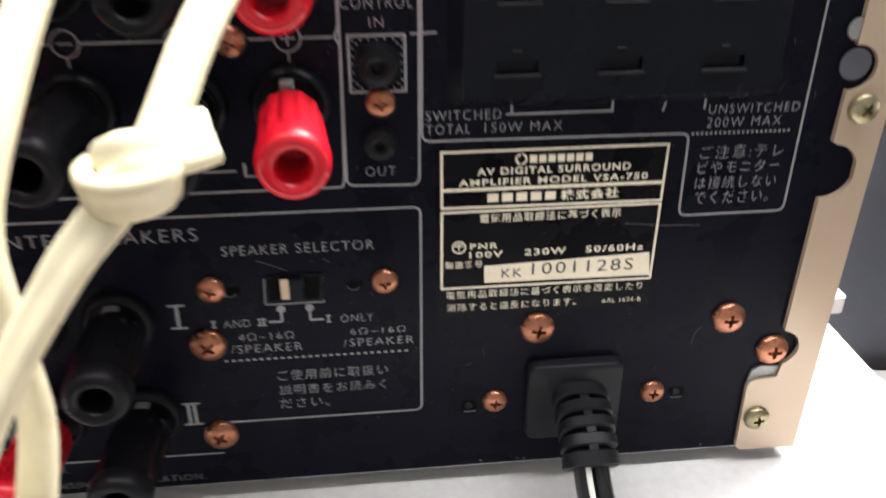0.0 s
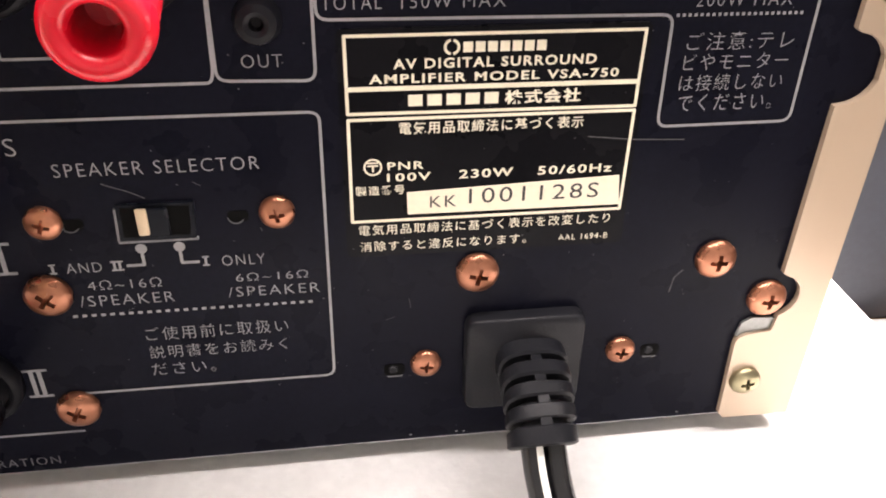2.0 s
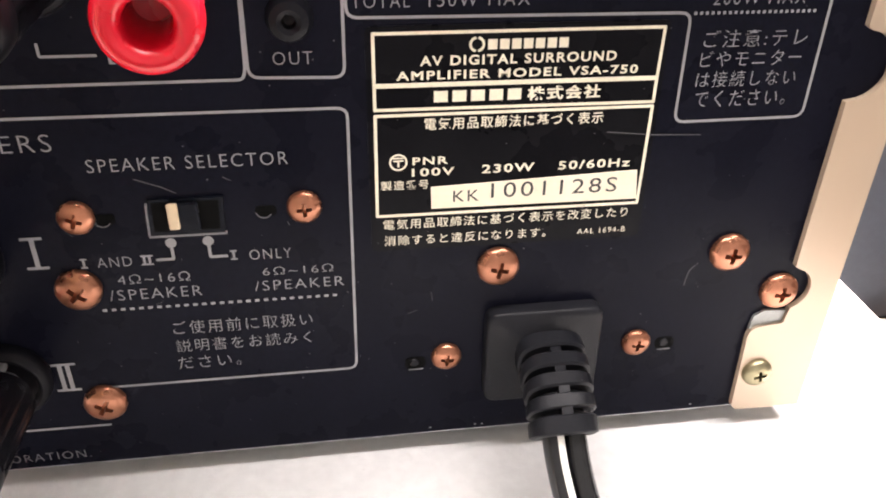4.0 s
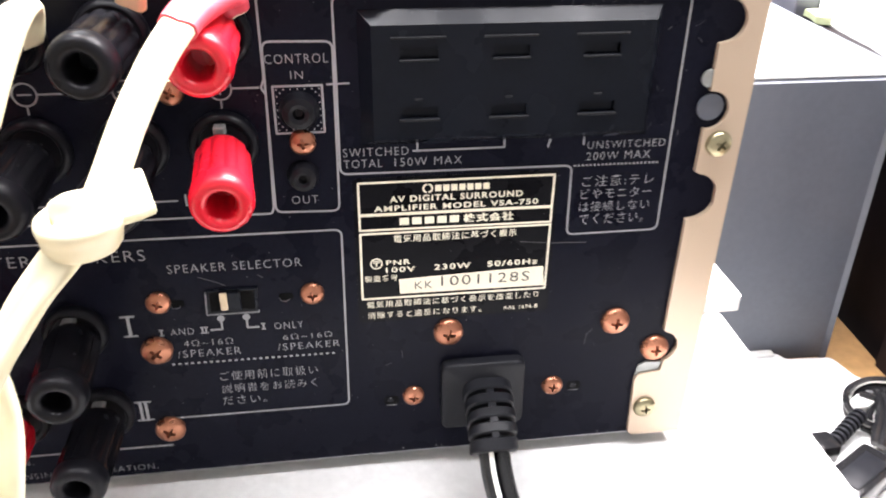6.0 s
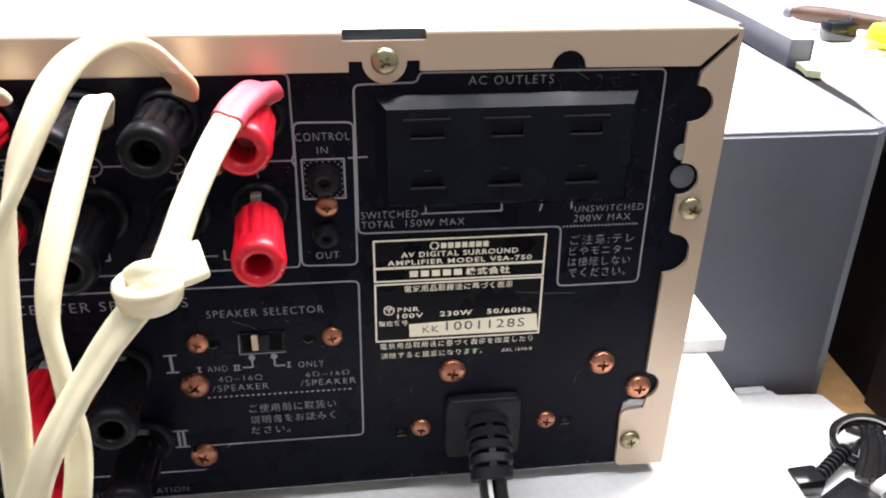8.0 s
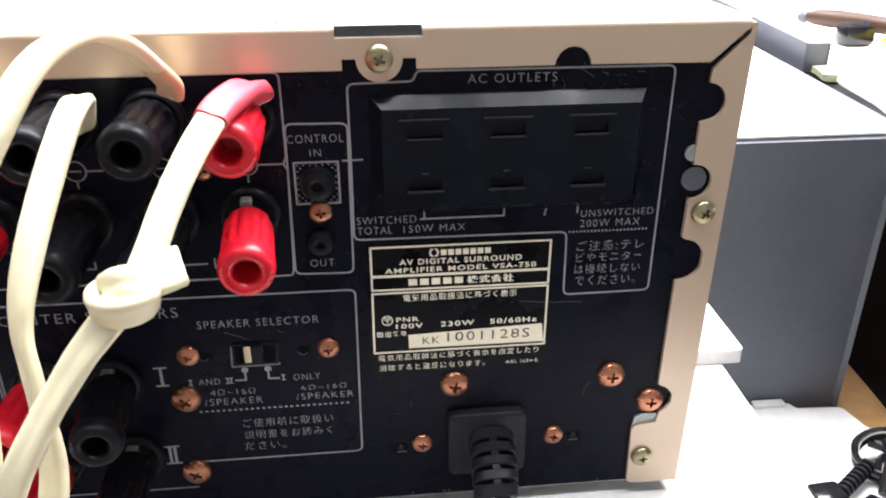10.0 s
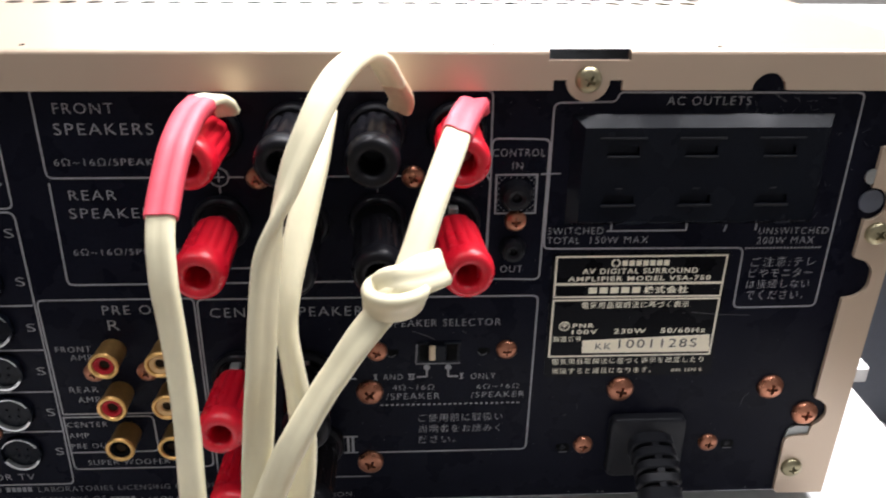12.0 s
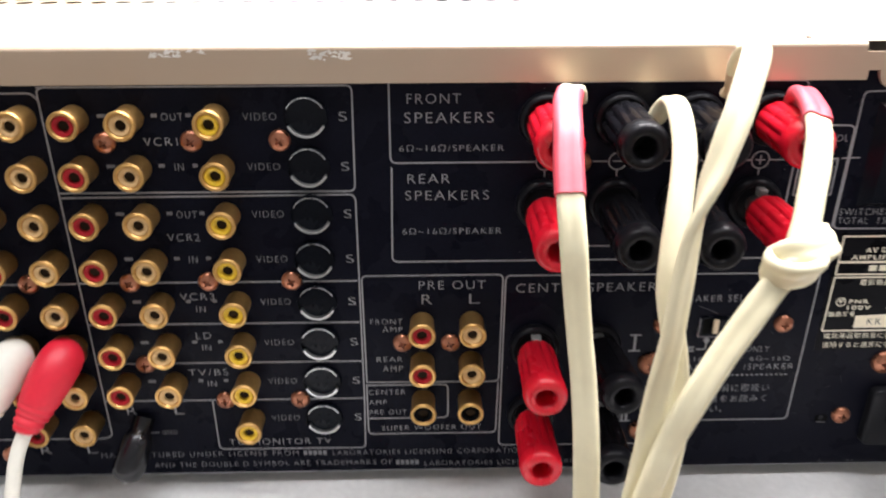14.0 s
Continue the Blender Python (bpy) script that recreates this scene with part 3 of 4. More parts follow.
def left_sockets():
    reds = rca(C1, ROWS_Z[0], INSRED)
    ivory = rca(C2 + 0.0, ROWS_Z[0], INSWHITE)
    yellow = rca(C4, ROWS_Z[0], INSYELLOW)
    reds.location.x, ivory.location.x = C2 * U, C3 * U
    for i in range(1, 8):
        z = ROWS_Z[i]
        if i < 7:
            again(reds, amp, (C2, 0, z))
            again(ivory, amp, (C3, 0, z))
        again(yellow, amp, (C4, 0, z))
    for i in range(8):
        again(ivory, amp, (C1, 0, ROWS_Z[i]))
        again(reds, amp, (C0, 0, ROWS_Z[i]))
    for k, z in enumerate((59.4, 48.3)):
        again(reds, amp, (-83.3, 0, z))
        again(ivory, amp, (-71.5, 0, z))
    dark = rca(-83.3, 37.1, VOID)
    again(dark, amp, (-71.7, 0, 37.1))
    # round video sockets
    for i, z in enumerate(ROWS_Z):
        x = -107.2 - 0.17 * i
        ring = part("video_socket", lathe([(0, -0.15), (4.3, -0.15), (4.4, -1.3), (4.65, -1.3), (4.75, -0.9), (4.75, 0)], 32), OUTLET, amp, "black round four-pin video socket", loc=(x, 0, z)) if i == 0 else again(ring, amp, (x, 0, z))
        if i == 0:
            bm = bmesh.new()
            # metal arcs; the lower is cut wider, its shape imitating the lit inner wall
            for a0, a1, inner in ((28, 152, 4.16), (206, 334, 3.86)):
                slab(arc(0, 0, 4.4, a0, a1, 16) + list(reversed(arc(0, 0, inner, a0, a1, 16))), -1.28, -0.2, bm)
            part("shell", bm, STEEL, ring, "bright metal shell")
            for px_, pz_ in ((-1.3, 0.7), (1.3, 0.7), (-1.0, -1.1), (1.0, -1.1)):
                part("contact", lathe([(0, -0.5), (0.35, -0.5), (0.35, -0.1)], 8), OUTLET, ring, loc=(px_, 0, pz_))
    # ground post
    g = part("ground_post", lathe([(0, 0), (2.6, 0), (2.6, -3.2), (3.0, -4.0), (3.4, -4.8), (3.7, -5.6), (3.95, -9.5), (3.95, -12.6), (3.6, -14.1), (2.8, -15.2), (1.6, -15.8), (0, -16)], 24,
             lambda i, r, y: r * (1.0 if i % 3 else 0.95) if -13 < y < -5.2 else r), BLACK, amp, "black plastic ground terminal", loc=(-153.6, 0, 32.8), turn=(46, 0, -18))
    part("threaded_tip", lathe([(0, -16.3), (0.6, -16.2), (0.7, -15.6)], 10), STEEL, g)


left_sockets()


# ---- speaker terminals ----
POSTS_X = (-56.2, -40.1, -24.2, -8.2)


def post(x, z, mat):
    collar = part("binding_post", lathe([(0, 0), (5.8, 0), (6.0, -0.5), (5.95, -1.7), (5.6, -2.4), (5.1, -2.7), (4.6, -2.6), (4.35, -2.2), (4.2, -1.4), (0, -1.4)], 40), COLLAR, amp, "black collared binding post", loc=(x, 0, z))
    part("metal_shaft", lathe([(0, -1.4), (2.0, -1.4), (2.0, -7.2), (0, -7.2)], 16), STEEL, collar)

    def flute(i, r, y):
        return r * (1 - 0.085 * (0, 0.55, 1, 0.55, 0, 0)[i % 6] if -16.7 < y < -4.9 else 1.0)
    body = [(3.4, -4.6), (4.1, -4.9), (4.45, -5.5), (4.6, -6.4), (4.68, -9.5), (4.76, -13.5), (4.8, -16.2), (4.82, -16.8), (4.95, -17.3)]
    if mat is BLACK:
        body = [(4.1, -4.6), (4.6, -4.9), (4.85, -5.5), (4.94, -6.4), (4.94, -9.5), (4.92, -13.5), (4.9, -16.2), (4.88, -16.8), (4.95, -17.3)]
    cap = lathe([(0, -4.6)] + body, 72, flute)
    end = lathe([(4.95, -17.3), (4.98, -18.2), (4.92, -19.0), (4.74, -19.6), (4.44, -20.05), (4.05, -20.3), (3.55, -20.42), (3.0, -20.36), (2.55, -20.1), (2.25, -19.6), (2.1, -18.6), (1.85, -14), (0, -14)], 40)
    for bm in (cap, end):
        for v in bm.verts:
            v.co.y = -3.4 + (v.co.y + 4.6) * 1.18
    part("cap", cap, mat, collar, "fluted red plastic cap" if mat is RED else "fluted black plastic cap")
    part("cap_end", end, COLLAR if mat is BLACK else mat, collar, "matt black rounded end" if mat is BLACK else "")
    return collar


def posts():
    red, black = post(POSTS_X[0], 109.2, RED), post(POSTS_X[1], 109.2, BLACK)
    again(black, amp, (POSTS_X[2], 0, 109.2))
    again(red, amp, (POSTS_X[3], 0, 109.2))
    for ob in amp.children:
        if ob.name.startswith("binding_post"):
            for c in ob.children:
                if c.name.startswith("cap"):
                    c.location.y = 0.9 * U
    # the lower row is unscrewed further, so its caps stand out and droop a little
    for x, src, turn in zip((-56.2, -40.1, -24.2, -8.9), (red, black, black, red), ((2, 0, 1), (2, 0, 1), (2, 0, 2), (3, 0, 5))):
        ob = again(src, amp, (x, 0, 90.0))
        for c in ob.children:
            if c.name.startswith("cap"):
                c.location, c.rotation_euler = (0, -2.6 * U, 0), [radians(a) for a in turn]
        if turn[2] > 4:
            part("metal_tab", box(-1.0, 1.0, -5.4, -3.1, 2.9, 4.6, 0.2, 1), DULLZINC, ob, "bare metal terminal tab")
    for z in (52.9, 32.9):
        for x, src in ((-56.2, red), (-41.2 if z > 50 else -39.6, black)):
            ob = again(src, amp, (x, 0, z))
            for c in ob.children:
                if c.name.startswith("cap"):
                    c.location.y = -0.7 * U
                    c.rotation_euler[2] = radians(6 if x == -41.2 else 0)
            part("metal_tab", box(-1.1, 1.1, -4.9, -1.6, 3.0, 4.5, 0.2, 1), DULLZINC, ob, "bare metal terminal tab")


posts()


# ---- mains outlets, switch and small sockets ----
def outlets():
    x0, x1, z0, z1, d = 15.6, 67.8, 88.9, 112.0, 2.4
    bm = bmesh.new()
    o = [bm.verts.new((x, 0, z)) for x, z in ((x0 - 0.6, z0 - 0.5), (x1 + 0.6, z0 - 0.5), (x1 + 0.6, z1 + 0.4), (x0 - 0.6, z1 + 0.4))]
    i_ = [bm.verts.new((x, -d, z)) for x, z in ((x0 + 1.6, z0 + 1.2), (x1 - 0.9, z0 + 1.2), (x1 - 0.9, z1 - 1.8), (x0 + 1.6, z1 - 1.8))]
    for k in range(4):
        bm.faces.new((o[k], o[(k + 1) % 4], i_[(k + 1) % 4], i_[k]))
    # face with slots left open
    xs = sorted({x0 + 1.6, x1 - 0.9, *[c + s for c in (25.3, 41.3, 57.5) for s in (-3.2, 3.2)]})
    zs = sorted({z0 + 1.2, z1 - 1.8, *[c + s for c in (95.0, 105.5) for s in (-0.95, 0.95)]})
    for a, b in zip(xs, xs[1:]):
        for c, e in zip(zs, zs[1:]):
            mx, mz = (a + b) / 2, (c + e) / 2
            slot = any(abs(mx - q) < 3.1 for q in (25.3, 41.3, 57.5)) and any(abs(mz - q) < 0.9 for q in (95.0, 105.5))
            y = -d
            if slot:
                v = [bm.verts.new((px_, py_, pz_)) for py_ in (-d, -1.5) for px_, pz_ in ((a, c), (b, c), (b, e), (a, e))]
                for k in range(4):
                    bm.faces.new((v[k], v[(k + 1) % 4], v[4 + (k + 1) % 4], v[4 + k]))
                bm.faces.new(v[4:])
            else:
                bm.faces.new([bm.verts.new(p) for p in ((a, y, c), (b, y, c), (b, y, e), (a, y, e))])
    bmesh.ops.remove_doubles(bm, verts=bm.verts, dist=0.01)
    block = part("outlet_block", bm, OUTLET, amp, "black three-way mains outlet block", sharp=20)
    for cx in (25.3, 41.3, 57.5):
        part("outlet_ridge", box(cx - 4.9, cx + 4.6, -d - 0.35, -d, 107.9, 108.3, 0.1, 1), RUBBER, block)
        # slot lips in a paler grey than the block: light on them is in the colour
        part("slot_rim", box(cx - 3.6, cx + 3.6, -d - 0.55, -d, 93.5, 93.95, 0.1, 1), RUBBER, block)
        part("slot_rim", box(cx - 3.4, cx + 3.4, -d - 0.4, -d, 104.1, 104.45, 0.1, 1), RUBBER, block)
        part("moulded_mark", box(cx - 0.9, cx + 0.6, -d - 0.2, -d, 97.2, 97.6, 0.1, 1), RUBBER, block)


outlets()


def small_jack(x, z, r, label):
    j = part("mini_jack", lathe([(0, -1.2), (r * 0.2, -1.3), (r * 0.3, -2.3), (r * 0.5, -2.6), (r * 0.8, -2.2), (r * 0.95, -0.8), (r, 0)], 28), COLLAR, amp, label, loc=(x, 0, z))
    part("contact", lathe([(0, -0.6), (r * 0.18, -0.6), (r * 0.18, -0.3)], 10), DULLZINC, j)


small_jack(4.4, 95.4, 3.5, "black control input mini jack")
small_jack(4.2, 83.2, 2.9, "black control output mini jack")


def selector():
    s = part("selector_switch", slab([(-16.3, 54.9), (-6.6, 54.9), (-6.3, 60.2), (-16.0, 60.2)], -0.5, 0), OUTLET, amp, "recessed black slide switch")
    # raised near-black plate: the recess's shade is in its colour
    part("recess", slab([(-15.7, 55.5), (-7.2, 55.5), (-6.9, 59.8), (-15.5, 59.8)], -0.56, -0.5), VOID, s)
    part("slider", box(-13.6, -9.6, -1.1, -0.55, 55.6, 59.8, 0.2, 1), OUTLET, s)
    part("slider_tip", box(-13.5, -12.1, -1.7, -1.0, 56.2, 60.0, 0.25, 2), TAN, s, "tan slider tip")
    part("switch_edge", slab([(-16.5, 54.6), (-6.4, 54.6), (-6.4, 54.9), (-16.5, 54.9)], -0.55, 0), DIMPRINT, s)
    part("switch_edge", slab([(-16.6, 54.9), (-16.3, 54.9), (-16.1, 59.6), (-16.35, 59.6)], -0.5, 0), DIMPRINT, s)
    # the holes are flat near-black patches, with their shade in the colour
    for x, z in ((-1.0, 57.6), (-21.8, 57.5), (19.1, 29.6), (59.7, 29.7)):
        if z < 40:
            h = part("round_hole", slab(rounded([(x - 1.6, z - 1.1), (x + 1.6, z - 1.1), (x + 1.6, z + 1.1), (x - 1.6, z + 1.1)], 0.9, True), -0.1, 0), VOID, amp)
            part("peg", lathe([(0, -0.35), (0.6, -0.33), (0.78, -0.05)], 14), RUBBER, h, loc=(x - 0.2, 0, z + 0.1))
            part("bright_rim", slab([(x - 1.0, z - 1.32), (x + 1.1, z - 1.32), (x + 1.2, z - 1.14), (x - 1.1, z - 1.14)], -0.16, -0.06), DIMPRINT, h)
            continue
        h = part("slotted_hole", slab(rounded([(x - 1.4, z - 0.8), (x + 1.4, z - 0.8), (x + 1.4, z + 0.8), (x - 1.4, z + 0.8)], 0.7, True), -0.1, 0), VOID, amp)
        part("bright_rim", slab(arc(x - 0.3, z, 1.15, 190, 330, 6) + list(reversed(arc(x - 0.3, z, 1.0, 190, 330, 6))), -0.16, -0.06), SCRATCH, h)


selector()


def mains_cord():
    bm, rings = bmesh.new(), []
    for y, k in ((0, 1.0), (-1.9, 1.0), (-2.35, 0.985), (-2.6, 0.95)):
        ring = rounded([(29.7, 22.4), (47.8, 22.4), (47.8, 39.3), (29.7, 39.3)], 2.0, True)
        rings.append([bm.verts.new((38.75 + (p.x - 38.75) * k, y, 30.85 + (p.y - 30.85) * k)) for p in ring])
    for p, q in zip(rings, rings[1:]):
        for j in range(len(p)):
            i = (j + 1) % len(p)
            bm.faces.new((p[j], p[i], q[i], q[j]))
    bm.faces.new(rings[0])
    bm.faces.new(rings[-1])
    f = part("cord_bush", bm, RUBBER, amp, "square dark rubber bush of the mains cord", sharp=50)
    # ribbed strain relief, bending down out of the bush: a core, five ribs and the bridges between them
    axis = [(39.6, -1.5, 31.6), (39.5, -5, 31.3), (39.3, -8.5, 30.6), (39.1, -11.4, 29.6), (38.9, -13.8, 28.2), (38.8, -15.7, 26.6)]
    S = [Vector(p) for p in spline(axis, 12)]
    n = len(S)

    def oval(k, rx, rz, m=28):
        d = (S[min(k + 1, n - 1)] - S[max(k - 1, 0)]).normalized()
        nrm = d.cross(Vector((1, 0, 0)))
        out = []
        for j in range(m):
            c, s_ = math.cos(2 * math.pi * j / m), math.sin(2 * math.pi * j / m)
            out.append(S[k] + Vector((1, 0, 0)) * rx * math.copysign(abs(c) ** 0.7, c) + nrm * rz * math.copysign(abs(s_) ** 0.7, s_))
        return out

    def tube(rows):
        bm = bmesh.new()
        rings = [[bm.verts.new(p) for p in r] for r in rows]
        for p, q in zip(rings, rings[1:]):
            for j in range(len(p)):
                i = (j + 1) % len(p)
                bm.faces.new((p[j], p[i], q[i], q[j]))
        bm.faces.new(rings[0])
        bm.faces.new(rings[-1])
        return bm
    relief = part("strain_relief", tube([oval(k, 3.3, 2.5) for k in range(n)]), RUBBER, f, "ribbed rubber strain relief")
    for k0, k1 in ((0, 12), (15, 23), (26, 34), (37, 45), (48, 60)):
        w = 5.35 - 0.5 * k0 / n
        part("rib", tube([oval(k0, w - 0.35, w * 0.8 - 0.35), oval(k0 + 1, w, w * 0.8), oval(k1 - 1, w, w * 0.8), oval(k1, w - 0.35, w * 0.8 - 0.35)]), RUBBER, relief, sharp=25)
    for k0, k1 in ((12, 15), (23, 26), (34, 37), (45, 48)):
        d = (S[k1] - S[k0]).normalized()
        nrm = d.cross(Vector((1, 0, 0)))
        rows = [[S[k] + Vector((1, 0, 0)) * x + nrm * z for x, z in ((-0.8, -3.8), (0.8, -3.8), (0.8, 3.8), (-0.8, 3.8))] for k in (k0 - 1, k1 + 1)]
        part("bridge", tube(rows), RUBBER, relief)
    run = [(38.8, -15.0, 27.4), (39.1, -18.4, 23.4), (40.0, -21.6, 19.2), (41.6, -25.2, 15.2), (43.8, -30, 13.3), (47, -38, 13.1), (53, -50, 13.1), (64, -60, 13.1), (82, -64, 13.1)]
    for k, dx in enumerate((-1.55, 1.55)):
        pts = [(x + dx, y, z, 1, 0, 0) for x, y, z in run]
        part("cord_lead", sweep(pts, circle(1.75, 14), 8), CORD, f)
    out = ((-1.25, 1.15), (-1.3, 1.1), (-1.25, 1.15), (-0.8, 1.45), (-0.2, 1.68), (0, 1.72), (0, 1.72), (0, 1.72), (0, 1.72))
    pts = [(x - 0.95, y + dy, z + dz, 1, 0, 0) for (x, y, z), (dy, dz) in zip(run, out)]
    part("cord_stripe", sweep(pts, [(-0.5, 0), (-0.25, 0.14), (0.25, 0.14), (0.5, 0), (0.25, -0.14), (-0.25, -0.14)], 8), STRIPE, f, "white stripe along the cord")


mains_cord()


# ---- loose cables ----
def flat_cable(label, points, sleeve=None, aged=None, w=4.9, t=2.0):
    th = thing("speaker_cable", label, "cable", group="flat speaker cables", loc=(0, 0, 0))
    part("cord", sweep(points, flat_profile(w, t), 10), CABLE, th, sharp=60)
    if sleeve:
        part("sleeve", sweep(sleeve, flat_profile(w + 0.7, t + 0.9), 10), SLEEVE, th, "red vinyl sleeve", sharp=50)
    if aged:
        part("browned_end", sweep(aged, flat_profile(w + 0.12, t + 0.12), 8), CABLEAGED, th, "browned bare end", sharp=60)
    return th


def tail(x, y, z, dx, face=1):
    """The rest of a cable, going down to the foam board and along it."""
    return [(x + dx * 0.3, y - 3, z - 18, face, 0, 0), (x + dx * 0.7, y - 5, z - 34, face, 0.1 * face, 0), (x + dx, y - 14, 15.0, face, 0.2 * face, 0),
            (x + dx - 2, -75, 13.6, face, 0.1 * face, 0), (x + dx - 4, -82.5, 6, face, 0.1 * face, 0), (x + dx - 5, -83, -26, face, 0.1 * face, 0),
            (x + dx - 6, -96, -62, face, 0.1 * face, 0), (x + dx - 10, -136, -64, face, 0.1 * face, 0)]


def cables():
    flat_cable("flat cream speaker cable with a long red sleeve", [
        (-51.4, -6.0, 114.6, 0.9, 0.3, -0.3), (-51.9, -8.0, 116.8, 0.95, 0.2, -0.2), (-53.1, -11, 118.3, 1, 0.1, -0.1), (-54.7, -16, 117.9, 1, 0.05, 0), (-56.0, -25.5, 114.2, 1, -0.05, 0), (-56.8, -35.5, 106.2, 1, -0.2, 0),
        (-56.4, -40.3, 98, 1, -0.27, 0), (-55.7, -42, 90, 1, -0.45, 0), (-54.9, -44, 82, 1, -0.53, 0), (-54.1, -46.8, 74, 1, -0.52, 0), (-53.5, -51, 62, 1, -0.45, 0)] + tail(-53.5, -51, 62, 2),
        sleeve=[(-54.0, -13.8, 118.3, 1, 0.1, 0), (-55.2, -18.5, 117.2, 1, 0, 0), (-56.0, -25.5, 114.2, 1, -0.05, 0), (-56.5, -30.8, 110.2, 1, -0.15, 0), (-56.8, -35.9, 105.8, 1, -0.2, 0)])
    flat_cable("flat cream speaker cable from a black terminal", [
        (-35.2, -6.8, 109.5, 0.4, 0, 1), (-33.9, -7.8, 113.8, 0.9, 0.2, 0.4), (-33.1, -10.8, 115.8, 1, 0.2, 0), (-33.1, -16.5, 114.8, 1, 0.2, 0), (-33.9, -24.5, 110, 1, 0.13, 0), (-35.9, -31.6, 102, 1, 0, 0),
        (-37.7, -36.6, 94, 0.86, -0.5, 0), (-38.3, -38.8, 88, 0.72, -0.7, 0), (-37.5, -40.8, 82, 0.72, -0.7, 0), (-36.6, -42.6, 76, 0.78, -0.62, 0), (-36.1, -44.6, 67.5, 0.9, -0.4, 0), (-37.2, -48, 58, 1, -0.2, 0)] + tail(-37.2, -48, 58, -13))
    # this one turns over once on its way down
    flat_cable("flat cream speaker cable looping high over its terminal", [
        (-19.4, -5.4, 115.0, 1, -0.45, 0), (-19.0, -7.0, 117.4, 1, -0.45, 0), (-21.0, -12, 122.6, 1, -0.6, 0), (-22.6, -18.5, 126.8, 1, -0.6, 0), (-24.6, -26.7, 129.3, 1, -0.45, 0), (-27.2, -33.4, 128.9, 1, -0.35, 0), (-29.7, -38.3, 126.2, 1, -0.28, 0),
        (-31.9, -41.8, 122, 0.95, -0.38, 0), (-33.8, -43.9, 118, 0.8, -0.6, 0), (-35.4, -45.4, 114, 0.55, -0.83, 0), (-37.0, -46.6, 110, 0.03, -1, 0), (-38.2, -47.5, 106, -0.5, -0.86, 0), (-39.0, -48.1, 102, -0.7, -0.7, 0),
        (-39.9, -49.5, 94, -0.82, -0.57, 0), (-40.7, -50.6, 86, -0.87, -0.5, 0), (-41.6, -51, 78, -0.97, -0.24, 0), (-42.5, -51.5, 70, -1, 0, 0), (-43.3, -52.6, 62, -1, 0, 0)] + tail(-43.3, -52.6, 62, -11, -1),
        aged=[(-19.4, -5.4, 115.0, 1, -0.45, 0), (-19.0, -7.0, 117.4, 1, -0.45, 0), (-20.4, -10.4, 121.0, 1, -0.55, 0)])
    # knotted cable: an upper run, the knot, and the lower run
    up = [(-4.5, -2.2, 112.6, 0.75, 0.6, -0.1), (-4.8, -4.0, 115.0, 0.78, 0.6, -0.15), (-6.4, -10.5, 116.6, 0.85, 0.42, -0.25), (-8.6, -19.4, 116.3, 0.95, 0.15, -0.3), (-10.9, -27.5, 113.8, 1, 0, -0.15), (-13.2, -33.3, 110, 1, -0.05, 0.1), (-15.2, -37.4, 106, 1, 0, 0.2),
          (-16.9, -40.8, 102, 1, 0, 0.25), (-18.6, -43.2, 98.6, 1, 0, 0.35), (-20.6, -45.2, 95.8, 0.85, -0.2, 0.3), (-23.2, -46.8, 93.4, 0.85, -0.25, -0.45), (-26.3, -48.6, 90, 0.75, -0.5, -0.45), (-29.2, -49.9, 86, 0.7, -0.62, -0.4),
          (-32.0, -51.1, 82, 0.7, -0.65, -0.38), (-36.8, -53.4, 74, 0.8, -0.45, -0.4), (-40.3, -54.6, 66, 0.95, -0.1, -0.35), (-42.6, -56.2, 60, 1, -0.05, -0.3)]
    k = flat_cable("flat cream speaker cable tied in an overhand knot", up + tail(-42.6, -56.2, 60, -18),
                   sleeve=[(-4.55, -2.6, 113.4, 0.75, 0.6, -0.1), (-5.1, -5.4, 115.5, 0.78, 0.56, -0.18), (-6.4, -10.5, 116.6, 0.85, 0.42, -0.25), (-8.6, -19.4, 116.3, 0.95, 0.15, -0.3), (-9.7, -23.4, 115.3, 1, 0.05, -0.25)])
    # the turn of the knot, a band standing round the cable, and the doubled end that comes out of it
    axis = Vector((0.14, -0.22, 0.94)).normalized()
    c = Vector((-20.3, -45.6, 96.5))
    e1 = (Vector((1, 0, 0)) - axis * axis.x).normalized()
    e2 = axis.cross(e1)
    turn = []
    for i in range(15):
        a = 2 * math.pi * i / 14
        turn.append((*(c + e1 * 3.9 * math.cos(a) + e2 * 2.7 * math.sin(a) + axis * (0.9 * math.cos(a))), *(axis + (e1 * math.cos(a) + e2 * math.sin(a)) * 0.18)))
    part("knot_turn", sweep(turn, flat_profile(5.5, 2.2), 6), CABLE, k, sharp=60)
    end = [c + Vector(q) for q in ((-2.4, 0.6, 0.0), (-1.7, 0.0, 1.9), (0.4, -0.8, 3.0), (3.0, -0.4, 3.0), (5.4, 1.0, 2.9), (7.5, 2.8, 3.0))]
    part("knot_end", sweep([(*p, -0.25, 0.5, 0.83) for p in end], flat_profile(5.0, 2.3), 8), CABLE, k, sharp=60)
    core = [c + Vector(q) for q in ((-3.2, 0.3, -2.8), (-2.5, 0.0, -0.6), (-1.1, -0.2, 1.3), (1.2, 0.0, 2.4))]
    part("knot_core", sweep([(*p, 0.2, 0.95, 0.2) for p in core], flat_profile(4.6, 2.2), 8), CABLE, k, sharp=60)
    fold = [c + Vector(q) for q in ((7.3, 4.2, 3.6), (5.2, 2.9, 3.6), (2.6, 1.4, 3.0), (0.4, 0.6, 1.6))]
    part("knot_fold", sweep([(*p, -0.25, 0.5, 0.83) for p in fold], flat_profile(4.8, 1.9), 8), CABLE, k, sharp=60)

